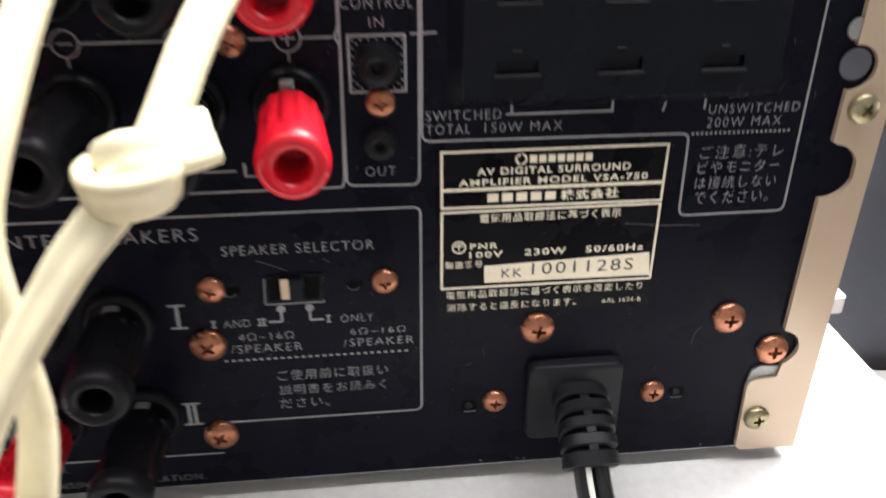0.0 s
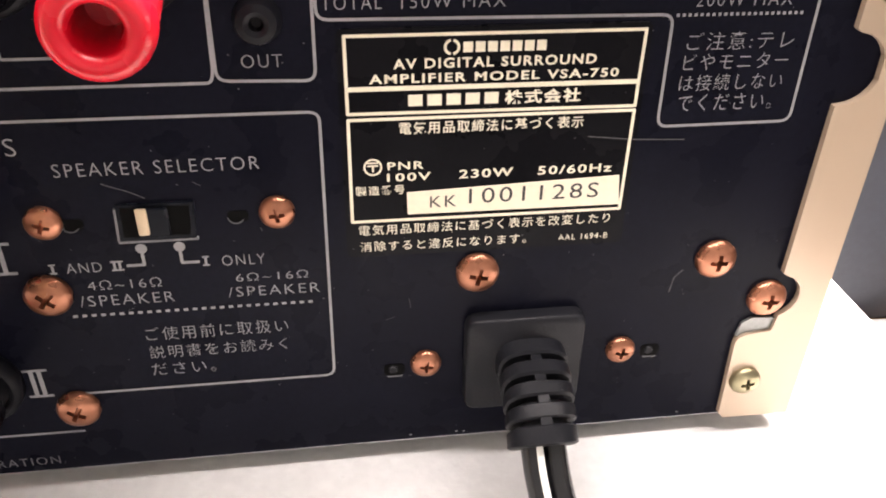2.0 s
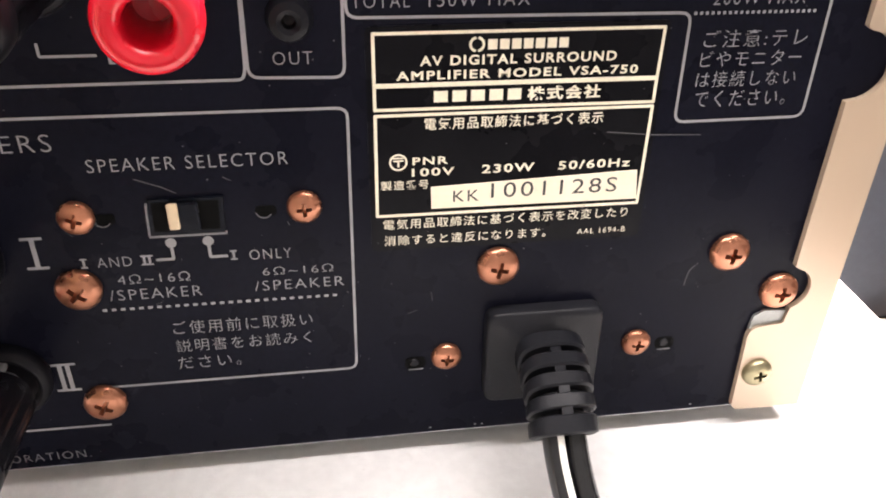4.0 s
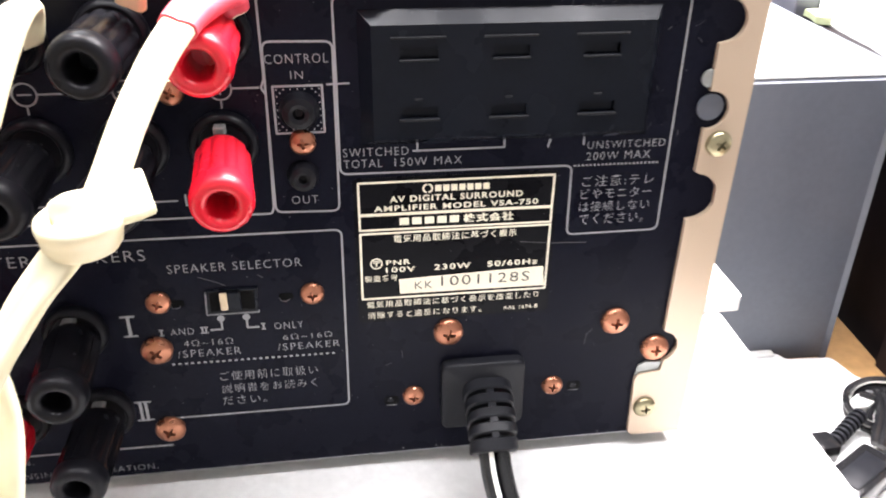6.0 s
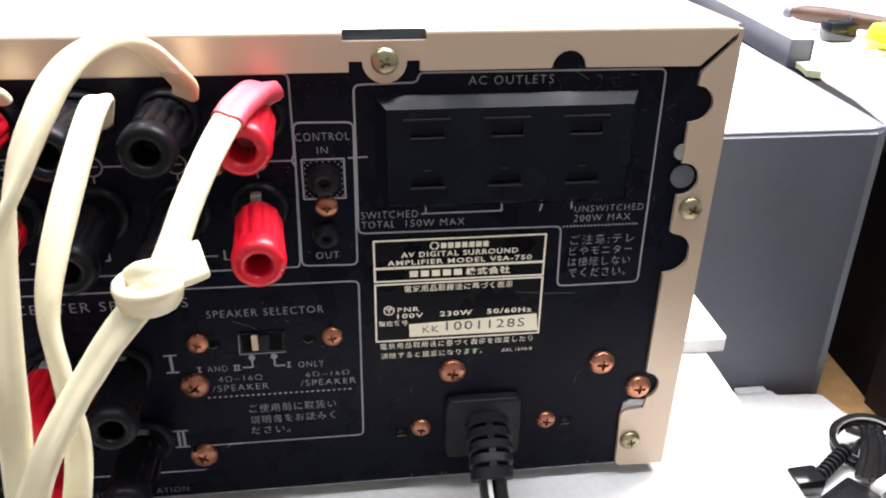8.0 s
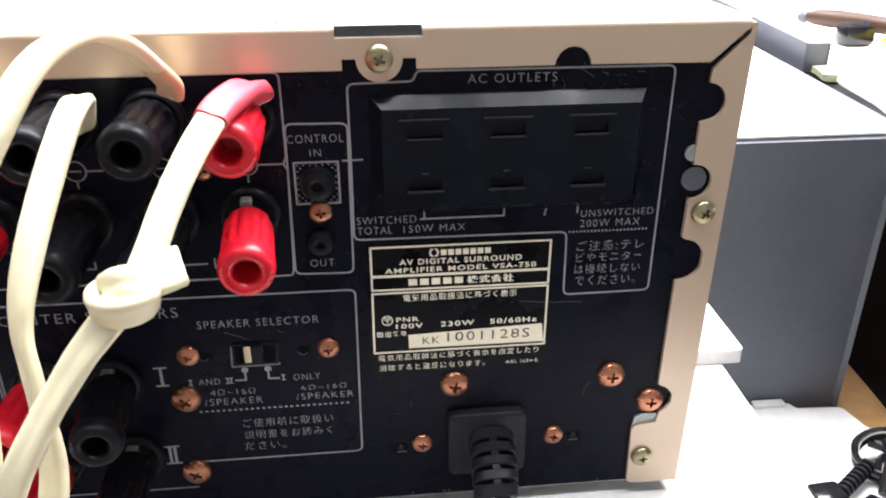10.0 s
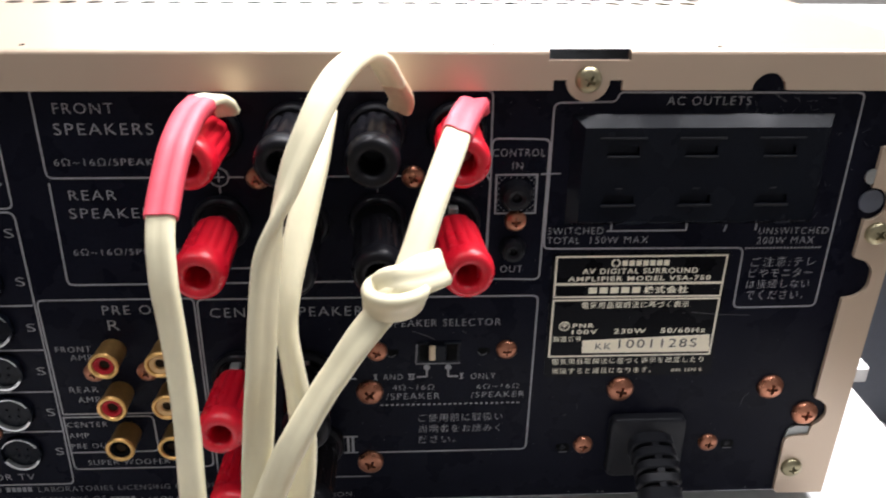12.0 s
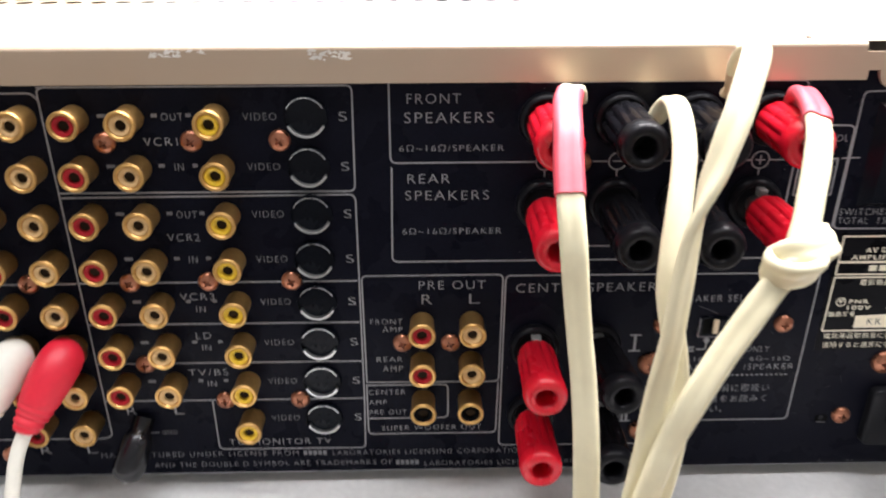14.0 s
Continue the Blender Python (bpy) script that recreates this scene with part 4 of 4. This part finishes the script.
    # phono lead with one red and one white plug
    r = thing("phono_lead", "white twin phono lead with red and white plugs", "cable", loc=(0, 0, 0))
    for name, mat, dx in (("red_plug", PLUGRED, 0.0), ("white_plug", PLUGWHITE, -11.4)):
        x, z = C1 - 0.6 + dx, ROWS_Z[5]
        axis = [(x + 0.3, -4.6, z + 0.2, 1, 0, 0, 0.90), (x + 0.1, -6.4, z + 0.2, 1, 0, 0, 1.0), (x - 1.2, -9.8, z - 2.0, 1, 0, -0.3, 1.02), (x - 3.4, -13.4, z - 6.2, 1, 0, -0.4, 0.9), (x - 3.9, -14.2, z - 7.3, 1, 0, -0.4, 0.80), (x - 4.2, -14.6, z - 7.9, 1, 0, -0.4, 0.83), (x - 4.5, -15.0, z - 8.5, 1, 0, -0.4, 0.73), (x - 4.8, -15.4, z - 9.1, 1, 0, -0.4, 0.77), (x - 5.1, -15.9, z - 9.7, 1, 0, -0.4, 0.66),
                (x - 5.4, -16.4, z - 10.3, 1, 0, -0.4, 0.70), (x - 5.7, -16.8, z - 10.9, 1, 0, -0.4, 0.60), (x - 6.0, -17.3, z - 11.5, 1, 0, -0.4, 0.58), (x - 6.2, -17.6, z - 12.0, 1, 0, -0.4, 0.42)]
        pl = part(name, sweep(axis, circle(4.9, 20), 6), mat, r, sharp=60)
        part("plug_collar", lathe([(3.6, -2.4), (4.4, -2.6), (4.5, -5.4), (3.4, -5.6)], 24), JACKFLANGE, pl, loc=(x, 0, z))
        wire = [(x - 6.0, -17.3, z - 11.5, 1, 0, 0), (x - 8.0, -20.0, z - 17, 1, 0, 0), (x - 10.0, -22.5, z - 26, 1, 0, 0), (x - 11.2, -25.4, z - 35, 1, 0, 0), (x - 13, -32, 13.4, 1, 0, 0), (x - 20, -52, 13.4, 1, 0, 0), (x - 50, -66, 13.4, 1, 0, 0)]
        part("lead", sweep(wire, circle(1.65, 12), 8), PLUGWHITE, r)

    # coiled mains lead lying on the packing board
    m = thing("coiled_lead", "coiled black mains lead with a moulded plug", "cable", (0, 0, -60))
    part("moulded_plug", box(-8, 4, -4.6, 4.6, 0.2, 8.2, 1.4), CORD, m, loc=(176.5, 58.5, 0), turn=(0, 0, 4))
    part("pin", box(-13, -7.5, -3.6, -2.6, 3, 6, 0.2, 1), STEEL, m, loc=(176.5, 58.5, 0), turn=(0, 0, 4))
    part("pin", box(-13, -7.5, 2.6, 3.6, 3, 6, 0.2, 1), STEEL, m, loc=(176.5, 58.5, 0), turn=(0, 0, 4))
    part("socket_body", box(-14, 14, -7, 7, 0.2, 9, 1.6), CORD, m, loc=(180, 42.5, 0), turn=(0, 0, 29))
    part("socket_face", box(-11, 9, -4.6, 3.6, 9.05, 9.5, 0.3), RUBBER, m, loc=(180, 42.5, 0), turn=(0, 0, 29))
    relief = part("strain_relief", lathe([(0, 0), (1.9, 0), (1.7, 20.8), (0, 20.8)], 14), RUBBER, m, loc=(181.0, 59.6, 5.0), turn=(6, 0, -57))
    for i in range(8):
        rib = part("rib", lathe([(1.7, 0), (2.9, 0.1), (2.9, 1.4), (1.7, 1.5)], 14), RUBBER, relief, loc=(0, 0, 0)) if i == 0 else again(rib, relief, (0, i * 2.6, 0))
    prof = [(-3.0, 0), (-2.1, 1.2), (-0.9, 1.2), (0, 0.5), (0.9, 1.2), (2.1, 1.2), (3.0, 0), (2.1, -1.2), (0.9, -1.2), (0, -0.5), (-0.9, -1.2), (-2.1, -1.2)]
    for k, (cx, cy, rx, ry, lift, phase) in enumerate(((209, 74, 14, 9, 8, 0.0), (213, 64, 12, 13, 7, 1.9), (216, 54, 13, 11, 6, 2.9))):
        loop = []
        for i in range(13):
            a = 2 * math.pi * i / 12
            z = max(2.6 + 0.5 * lift * (1 + math.sin(a + phase)), 2.6)
            loop.append((cx + rx * math.cos(a), cy + ry * math.sin(a), z, 0.25 * math.cos(a), 0.25 * math.sin(a), 1))
        part("cord_turn", sweep(loop, prof, 5), CORD, m)
        if k < 2:
            part("cord_stripe", sweep([(x + 1.25 * math.cos(2 * math.pi * i / 12) * (-1), y - 1.25 * math.sin(2 * math.pi * i / 12), z + 1.6, 0, 0, 1) for i, (x, y, z, *_) in enumerate(loop)], [(-0.6, 0), (0, 0.2), (0.6, 0), (0, -0.2)], 5), STRIPE, m)
    for a, b in (((213, 83, 9), (196, 56, 5)), ((216, 82, 9), (201, 54, 5)), ((205, 82, 8), (222, 60, 6))):
        mid = ((a[0] + b[0]) / 2 + 2, (a[1] + b[1]) / 2, 8.5)
        part("cord_strand", sweep([(*a, 1, 0.2, 0), (*mid, 1, 0.2, 0), (*b, 1, 0.2, 0)], prof, 6), CORD, m)
    part("white_tie", box(-6, 6, -2.2, 2.2, 0.3, 6, 0.8), CHALK, m, loc=(199, 50, 6), turn=(20, 10, 30))
    part("white_tie", box(-4, 4, -2.0, 2.0, 0.3, 5, 0.8), CHALK, m, loc=(209, 52, 9), turn=(0, 15, 20))


cables()


# ---- printing on the panel ----
def outlines(P):
    # inputs block
    printed_line([(-162.4, 116.8), (-97.2, 116.8), (-97.6, 93.3), (-162.2, 93.4)], P)
    printed_line([(-161.0, 116.8), (-162.4, 116.2), (-162.6, 27.5), (-164, 26.6), (-230, 26.6)], P)
    printed_line([(-230, 115.6), (-163.6, 115.6), (-162.5, 114.2)], P)
    printed_line([(-162.4, 92.3), (-98.3, 92.5), (-97.6, 91.4), (-98.0, 38), (-98.4, 22.4), (-135.9, 22.6), (-135.9, 38.0)], P)
    for z in (71.1, 60.0, 49.0, 38.0):
        printed_line([(-162.5, z), (-98.2, z - 0.1)], P)
    printed_line([(-230, 71.0), (-163, 71.0)], P)
    # front and rear speakers
    printed_line([(-89.5, 117.2), (-89.6, 99.7), (-57.9, 99.7)], P)
    printed_line([(-89.4, 98.7), (-89.9, 75.8), (-2.0, 75.8), (-1.6, 77), (-1.0, 98.6), (-1.8, 99.6), (-1.1, 101), (-1.1, 117.2), (-60, 117.2)], P)
    for a, b in ((-53.9, -50.8), (-45.4, -42.2), (-37.9, -26.2), (-22.0, -19.2), (-14.2, -10.6), (-6.6, -2.0)):
        printed_line([(a, 99.7), (b, 99.7)], P, 0.34)
    for i, x in enumerate((-55.9, -40.0, -24.1, -8.6)):
        printed_line(arc(x, 99.7, 1.95, 0, 342, 19), P, 0.3, 0.2, closed=True)
        printed_line([(x - 1.1, 99.7), (x + 1.1, 99.7)], P, 0.3)
        if i in (0, 3):
            printed_line([(x, 98.6), (x, 100.8)], P, 0.3, y=-0.125)
        printed_line([(x, 97.6), (x, 96.2)], P, 0.34)
    printed_line([(-50.8, 79.3), (-55.5, 79.3)], P, 0.34)
    printed_line([(-24.8, 80.9), (-24.8, 79.3), (-18.4, 79.3)], P, 0.34, 0.2)
    printed_line([(-45.0, 79.3), (-40.0, 79.3), (-40.0, 80.9)], P, 0.34, 0.2)
    # preamp outputs
    printed_line([(-97.2, 42.6), (-97.2, 72.2), (-64.2, 72.2), (-64.5, 42.4), (-97.3, 42.6)], P)
    printed_line([(-97.3, 41.7), (-77.1, 41.7), (-77.1, 31.6), (-97.3, 31.6)], P)
    printed_line([(-97.3, 42.0), (-97.4, 26.7), (-64.9, 26.7), (-64.6, 42.2)], P)
    # centre speakers and selector
    printed_line([(-27.6, 22.4), (-64.0, 22.6), (-63.6, 71.9), (10.5, 71.7), (10.0, 29.6), (-26.8, 29.6), (-27.2, 28.0)], P)
    dots(-24.5, 7.4, 43.3, 27, 0.42, P, width=0.62)
    # control sockets
    printed_line([(-1.3, 76.0), (-0.9, 107.5), (10.8, 107.3), (10.4, 75.7)], P, closed=True)
    printed_line([(0.2, 91.3), (8.6, 91.3), (8.6, 99.8), (0.2, 99.8)], P, 0.4, 0.05, closed=True)
    bm = bmesh.new()
    rng = random.Random(7)
    for i in range(13):
        for j in range(13):
            x, z = 0.75 + 0.61 * i, 91.9 + 0.61 * j
            if math.hypot(x - 4.4, z - 95.5) > 3.65 and (i + j) % 2 == 0:
                bm.faces.new([bm.verts.new(q) for q in ((x - 0.13, -0.13, z - 0.13), (x + 0.13, -0.13, z - 0.13), (x + 0.13, -0.13, z + 0.13), (x - 0.13, -0.13, z + 0.13))])
    part("stippled_print", bm, PRINT, P)
    # outlets frame
    printed_line([(11.1, 100), (11.1, 114.7), (23.4, 114.9), (24.0, 116.8), (73.6, 116.6), (73.5, 68.0), (54.8, 67.9), (54.6, 82.7), (10.9, 83.0), (11.1, 100.2)], P)
    printed_line([(9.4, 99.9), (13.4, 100.0)], P, 0.34)
    printed_line([(24.2, 87.0), (41.3, 87.0), (41.3, 88.6)], P, 0.36, 0.1)
    printed_line([(25.1, 87.1), (25.1, 88.6)], P, 0.36)
    printed_line([(49.6, 86.6), (50.0, 88.2)], P, 0.36)
    printed_line([(56.5, 86.8), (56.5, 88.4)], P, 0.36)
    dots(55.2, 71.5, 82.6, 22, 0.4, P)
    # pointers of the selector
    for x, s in ((-14.0, -1), (-9.1, 1)):
        printed_line([(x, 53.0), (x, 51.0), (x + s * 2.3, 51.0)], P, 0.42, 0.1)
        bm = bmesh.new()
        bm.faces.new([bm.verts.new((x + 0.75 * math.cos(a), -0.14, 53.5 + 0.75 * math.sin(a))) for a in [2 * math.pi * k / 16 for k in range(16)]])
        part("print_dot", bm, PRINT, P)


def writing(P):
    L = lettering
    L("FRONT", -85.8, -74.4, 112.8, 114.9, P)
    L("SPEAKERS", -86.4, -67.4, 108.6, 110.9, P)
    L("6Ω~16Ω/SPEAKER", -87.6, -65.0, 102.3, 103.8, P)
    L("REAR", -86.0, -76.7, 95.0, 97.1, P)
    L("SPEAKERS", -86.6, -68.0, 91.0, 93.2, P)
    L("6Ω~16Ω/SPEAKER", -87.4, -65.0, 82.7, 84.2, P)
    L("R", -48.9, -46.4, 78.4, 80.5, P)
    L("L", -17.2, -15.2, 78.2, 80.5, P)
    L("PRE OUT", -83.9, -68.3, 68.5, 70.7, P)
    L("R", -83.3, -80.9, 64.6, 67.1, P)
    L("L", -72.1, -69.6, 64.6, 67.1, P)
    L("FRONT", -95.6, -88.0, 59.2, 60.6, P)
    L("AMP", -92.8, -88.0, 57.0, 58.5, P)
    L("REAR", -94.5, -88.2, 48.5, 50.0, P)
    L("AMP", -93.1, -88.2, 45.8, 47.3, P)
    L("CENTER", -96.9, -87.7, 38.9, 40.3, P)
    L("AMP", -96.9, -92.5, 35.8, 37.2, P)
    L("PRE OUT", -96.9, -87.5, 32.8, 34.2, P)
    L("SUPER WOOFER OUT", -94.0, -68.6, 27.8, 29.3, P)
    L("CENTER SPEAKERS", -61.1, -26.0, 67.4, 69.7, P)
    L("SPEAKER SELECTOR", -22.5, 2.5, 64.3, 66.1, P)
    for x0, x1, z0, z1, two in ((-32.9, -30.1, 50.6, 55.5, False), (-33.8, -30.4, 29.5, 34.6, True)):
        for z in (z0 + 0.2, z1 - 0.2):
            printed_line([(x0, z), (x1, z)], P, 0.42)
        for x in ((x0 + x1) / 2 - 0.55, (x0 + x1) / 2 + 0.55) if two else ((x0 + x1) / 2,):
            printed_line([(x, z0), (x, z1)], P, 0.62, y=-0.125)
    L("AND", -24.0, -19.5, 50.3, 51.8, P)
    for x, n in ((-25.7, 1), (-17.5, 2), (-6.0, 1)):
        for z in (50.4, 51.7):
            printed_line([(x - 0.45 - 0.35 * (n - 1), z), (x + 0.45 + 0.35 * (n - 1), z)], P, 0.26)
        for k in range(n):
            printed_line([(x + 0.7 * (k - (n - 1) / 2), 50.3), (x + 0.7 * (k - (n - 1) / 2), 51.8)], P, 0.34, y=-0.125)
    L("ONLY", -3.9, 1.8, 50.1, 51.7, P)
    L("4Ω~16Ω", -21.9, -12.3, 47.4, 48.9, P)
    L("/SPEAKER", -23.4, -11.0, 44.8, 46.5, P)
    L("6Ω~16Ω", -2.4, 7.4, 47.4, 48.7, P)
    L("/SPEAKER", -3.7, 8.8, 44.9, 46.5, P)
    L("ご使用前に取扱い", -15.9, 3.9, 38.3, 40.6, P)
    L("説明書をお読みく", -15.9, 3.5, 35.1, 37.3, P)
    L("ださい。", -16.1, -7.1, 32.0, 34.2, P)
    L("CONTROL", -0.7, 9.9, 103.7, 105.3, P)
    L("IN", 3.4, 5.5, 101.0, 102.4, P)
    L("OUT", 1.8, 6.6, 77.5, 79.1, P)
    L("AC OUTLETS", 33.6, 50.6, 114.2, 115.9, P)
    L("SWITCHED", 11.6, 23.5, 86.3, 87.9, P)
    L("TOTAL", 11.6, 18.6, 84.1, 85.7, P)
    L("150W MAX", 20.9, 33.4, 84.1, 85.7, P)
    L("UNSWITCHED", 57.3, 72.6, 85.9, 87.4, P)
    L("200W MAX", 57.3, 69.9, 83.6, 85.2, P)
    L("ご注意:テレ", 57.0, 71.4, 78.1, 80.4, P)
    L("ビやモニター", 57.0, 71.2, 75.5, 77.6, P)
    L("は接続しない", 56.9, 71.1, 72.7, 74.9, P)
    L("でください。", 57.2, 70.3, 69.9, 72.2, P)
    # inputs
    for i, z in enumerate(ROWS_Z):
        x = -0.17 * i
        L("VIDEO", -120.5 + x, -113.4 + x, z - 0.7, z + 0.9, P, DIMPRINT)
        L("S", -100.3 + x * 0.4, -98.5 + x * 0.4, z - 1.0, z + 1.0, P)
        if i < 7:
            bars([(-150.9, -149.0), (-139.7 if i < 4 else -138.6, -138.4 if i < 4 else -137.4), (-132.4, -131.3)], z + 0.1, z + 0.9, P, DIMPRINT)
    for t, z in (("OUT", ROWS_Z[0]), ("IN", ROWS_Z[1]), ("OUT", ROWS_Z[2]), ("IN", ROWS_Z[3])):
        L(t, *((-137.6, -133.0) if t == "OUT" else (-136.3, -134.4)), z - 0.6, z + 1.0, P)
    L("VCR1", -142.1, -134.9, 104.1, 105.9, P)
    L("VCR2", -140.4, -133.2, 81.6, 83.4, P)
    for t, x0, x1, z in (("VCR3", -139.8, -131.8, 66.4), ("LD", -137.5, -133.8, 55.8), ("TV/BS", -140.7, -131.0, 45.3)):
        L(t, x0, x1, z, z + 1.8, P)
        L("IN", -136.4, -134.3, z - 3.2, z - 1.7, P)
    L("R", -157.6, -155.1, 33.8, 36.3, P)
    L("L", -145.7, -143.4, 33.8, 36.3, P)
    L("R", -181.5, -178.9, 21.9, 24.3, P)
    L("L", -169.7, -167.2, 21.9, 24.3, P)
    L("GND", -149.8, -146.0, 27.6, 28.9, P, DIMPRINT)
    printed_line([(-153.0, 28.2), (-150.6, 28.2)], P, 0.3)
    L("TO MONITOR TV", -133.2, -107.2, 23.9, 25.7, P)
    # licence lines, with the trade name as bars
    L("MANUFACTURED UNDER LICENSE FROM", -166.5, -115.8, 20.3, 21.8, P, DIMPRINT)
    bars([(-114.5 + 1.25 * i, -113.55 + 1.25 * i) for i in range(5)], 20.3, 21.7, P, DIMPRINT)
    L("LABORATORIES LICENSING CORPORATION.", -107.0, -56.4, 20.1, 21.6, P, DIMPRINT)
    bars([(-161.4 + 1.25 * i, -160.45 + 1.25 * i) for i in range(5)], 17.1, 18.5, P, DIMPRINT)
    L("AND THE DOUBLE D SYMBOL ARE TRADEMARKS OF", -153.4, -91.7, 16.9, 18.4, P, DIMPRINT)
    bars([(-90.7 + 1.25 * i, -89.75 + 1.25 * i) for i in range(5)], 16.7, 18.1, P, DIMPRINT)
    L("LABORATORIES LICENSING CORPORATION.", -83.2, -31.7, 16.2, 17.7, P, DIMPRINT)
    # hairline scratches and settled dust
    rng = random.Random(11)
    for x0, x1, z0, z1, k in ((50, 73, 112.4, 116.4, 16), (66, 76, 84, 112, 10), (14, 72, 36, 50, 4), (-60, 8, 30, 66, 7)):
        for _ in range(k):
            x, z, a, r = rng.uniform(x0, x1), rng.uniform(z0, z1), rng.uniform(-2.2, 2.2), rng.uniform(0.5, 1.6)
            printed_line([(x, z), (x + r * 0.5 * math.cos(a) + 0.1, z + r * 0.5 * math.sin(a)), (x + r * math.cos(a), z + r * math.sin(a) + 0.15)], P, rng.uniform(0.05, 0.11), 0.3, mat=SCRATCH, y=-0.17)
    bm = bmesh.new()
    for _ in range(200):
        x, z, r, a = rng.uniform(-64, 78), rng.uniform(16, 117), rng.uniform(0.05, 0.13), rng.uniform(0, 3)
        bm.faces.new([bm.verts.new((x + r * math.cos(a + q) * (1 + 0.5 * (q > 3)), -0.2, z + r * math.sin(a + q))) for q in (0, 1.5, 3.1, 4.7)])
    tagged(part("dust", bm, SCRATCH, P), "fine pale dust flecks", kind="stuff")
    for pts in (((45.4, 66.9), (52, 66.2), (59, 65.9)), ((-17.2, 63.2), (-14, 61.9), (-12.2, 60.9)), ((55.0, 116.5), (57.8, 114.8)), ((66.2, 115.6), (67.8, 115.5)), ((61, 40.8), (61.4, 43.5), (62.6, 44.7))):
        printed_line(pts, P, 0.13, 0.3, mat=SCRATCH, y=-0.17)


def rating_label():
    R_ = part("rating_label", slab(rounded([(13.0, 50.2), (52.2, 50.2), (52.2, 81.9), (13.0, 81.9)], 1.0, True), -0.1, 0), LABELBLACK, amp, "black rating label with cream printing")
    K, C = lettering, CREAMPRINT
    for pts in ([(14.0, 74.5), (51.3, 74.4), (51.4, 81.0), (14.0, 81.0)], [(14.0, 71.2), (51.3, 71.0), (51.3, 74.2), (14.0, 74.3)], [(13.9, 55.8), (51.2, 55.8), (51.3, 70.4), (14.0, 70.4)]):
        printed_line(pts, R_, 0.42, 0.02, closed=True, mat=C, y=-0.16)
    # maker's mark and name as plain shapes
    for a0, a1 in ((100, 260), (-80, 80)):
        printed_line(arc(27.0, 79.4, 0.85, a0, a1, 10), R_, 0.34, 0.1, mat=C, y=-0.17)
    bars([(28.4 + 1.53 * i, 29.6 + 1.53 * i) for i in range(7)], 78.7, 80.0, R_, C, y=-0.17)
    K("AV DIGITAL SURROUND", 19.8, 45.4, 76.8, 78.1, R_, C, 0.025, -0.17)
    K("AMPLIFIER MODEL VSA-750", 16.8, 48.5, 75.0, 76.2, R_, C, 0.025, -0.17)
    bars([(21.6 + 2.42 * i, 23.4 + 2.42 * i) for i in range(5)], 72.0, 73.5, R_, C, y=-0.17)
    K("株式会社", 33.9, 43.8, 71.8, 73.7, R_, C, 0.03, -0.17)
    K("電気用品取締法に基づく表示", 20.4, 44.6, 68.2, 69.9, R_, C, 0.01, -0.17)
    printed_line(arc(16.9, 63.8, 1.1, 0, 342, 19), R_, 0.26, 0.1, closed=True, mat=C, y=-0.17)
    K("〒", 16.2, 17.6, 63.1, 64.5, R_, C, 0.02, -0.18)
    K("PNR", 18.8, 23.6, 63.3, 64.4, R_, C, 0.02, -0.17)
    K("100V", 18.7, 24.5, 61.6, 62.8, R_, C, 0.02, -0.17)
    K("230W", 28.3, 35.6, 61.6, 62.9, R_, C, 0.02, -0.17)
    K("50/60Hz", 39.0, 49.3, 61.6, 62.9, R_, C, 0.02, -0.17)
    K("製造番号", 14.5, 21.0, 59.7, 61.1, R_, C, 0.01, -0.17)
    st = part("serial_sticker", slab([(21.4, 56.6), (51.0, 56.5), (50.5, 61.0), (21.3, 59.9)], -0.22, -0.1), STICKER, R_, "cream paper serial sticker")
    K("KK", 24.4, 28.0, 57.5, 59.2, st, INK, 0, -0.25)
    K("1001128S", 29.7, 47.8, 57.8, 60.1, st, INK, 0, -0.25)
    K("電気用品取締法に基づく表示を改変したり", 14.7, 50.0, 53.6, 55.2, R_, C, 0.0, -0.17)
    K("消除すると違反になります。", 14.8, 38.1, 51.0, 52.6, R_, C, 0.0, -0.17)
    K("AAL 1694-B", 42.8, 50.0, 51.1, 52.0, R_, C, 0.0, -0.17)


outlines(panel)
writing(panel)
rating_label()
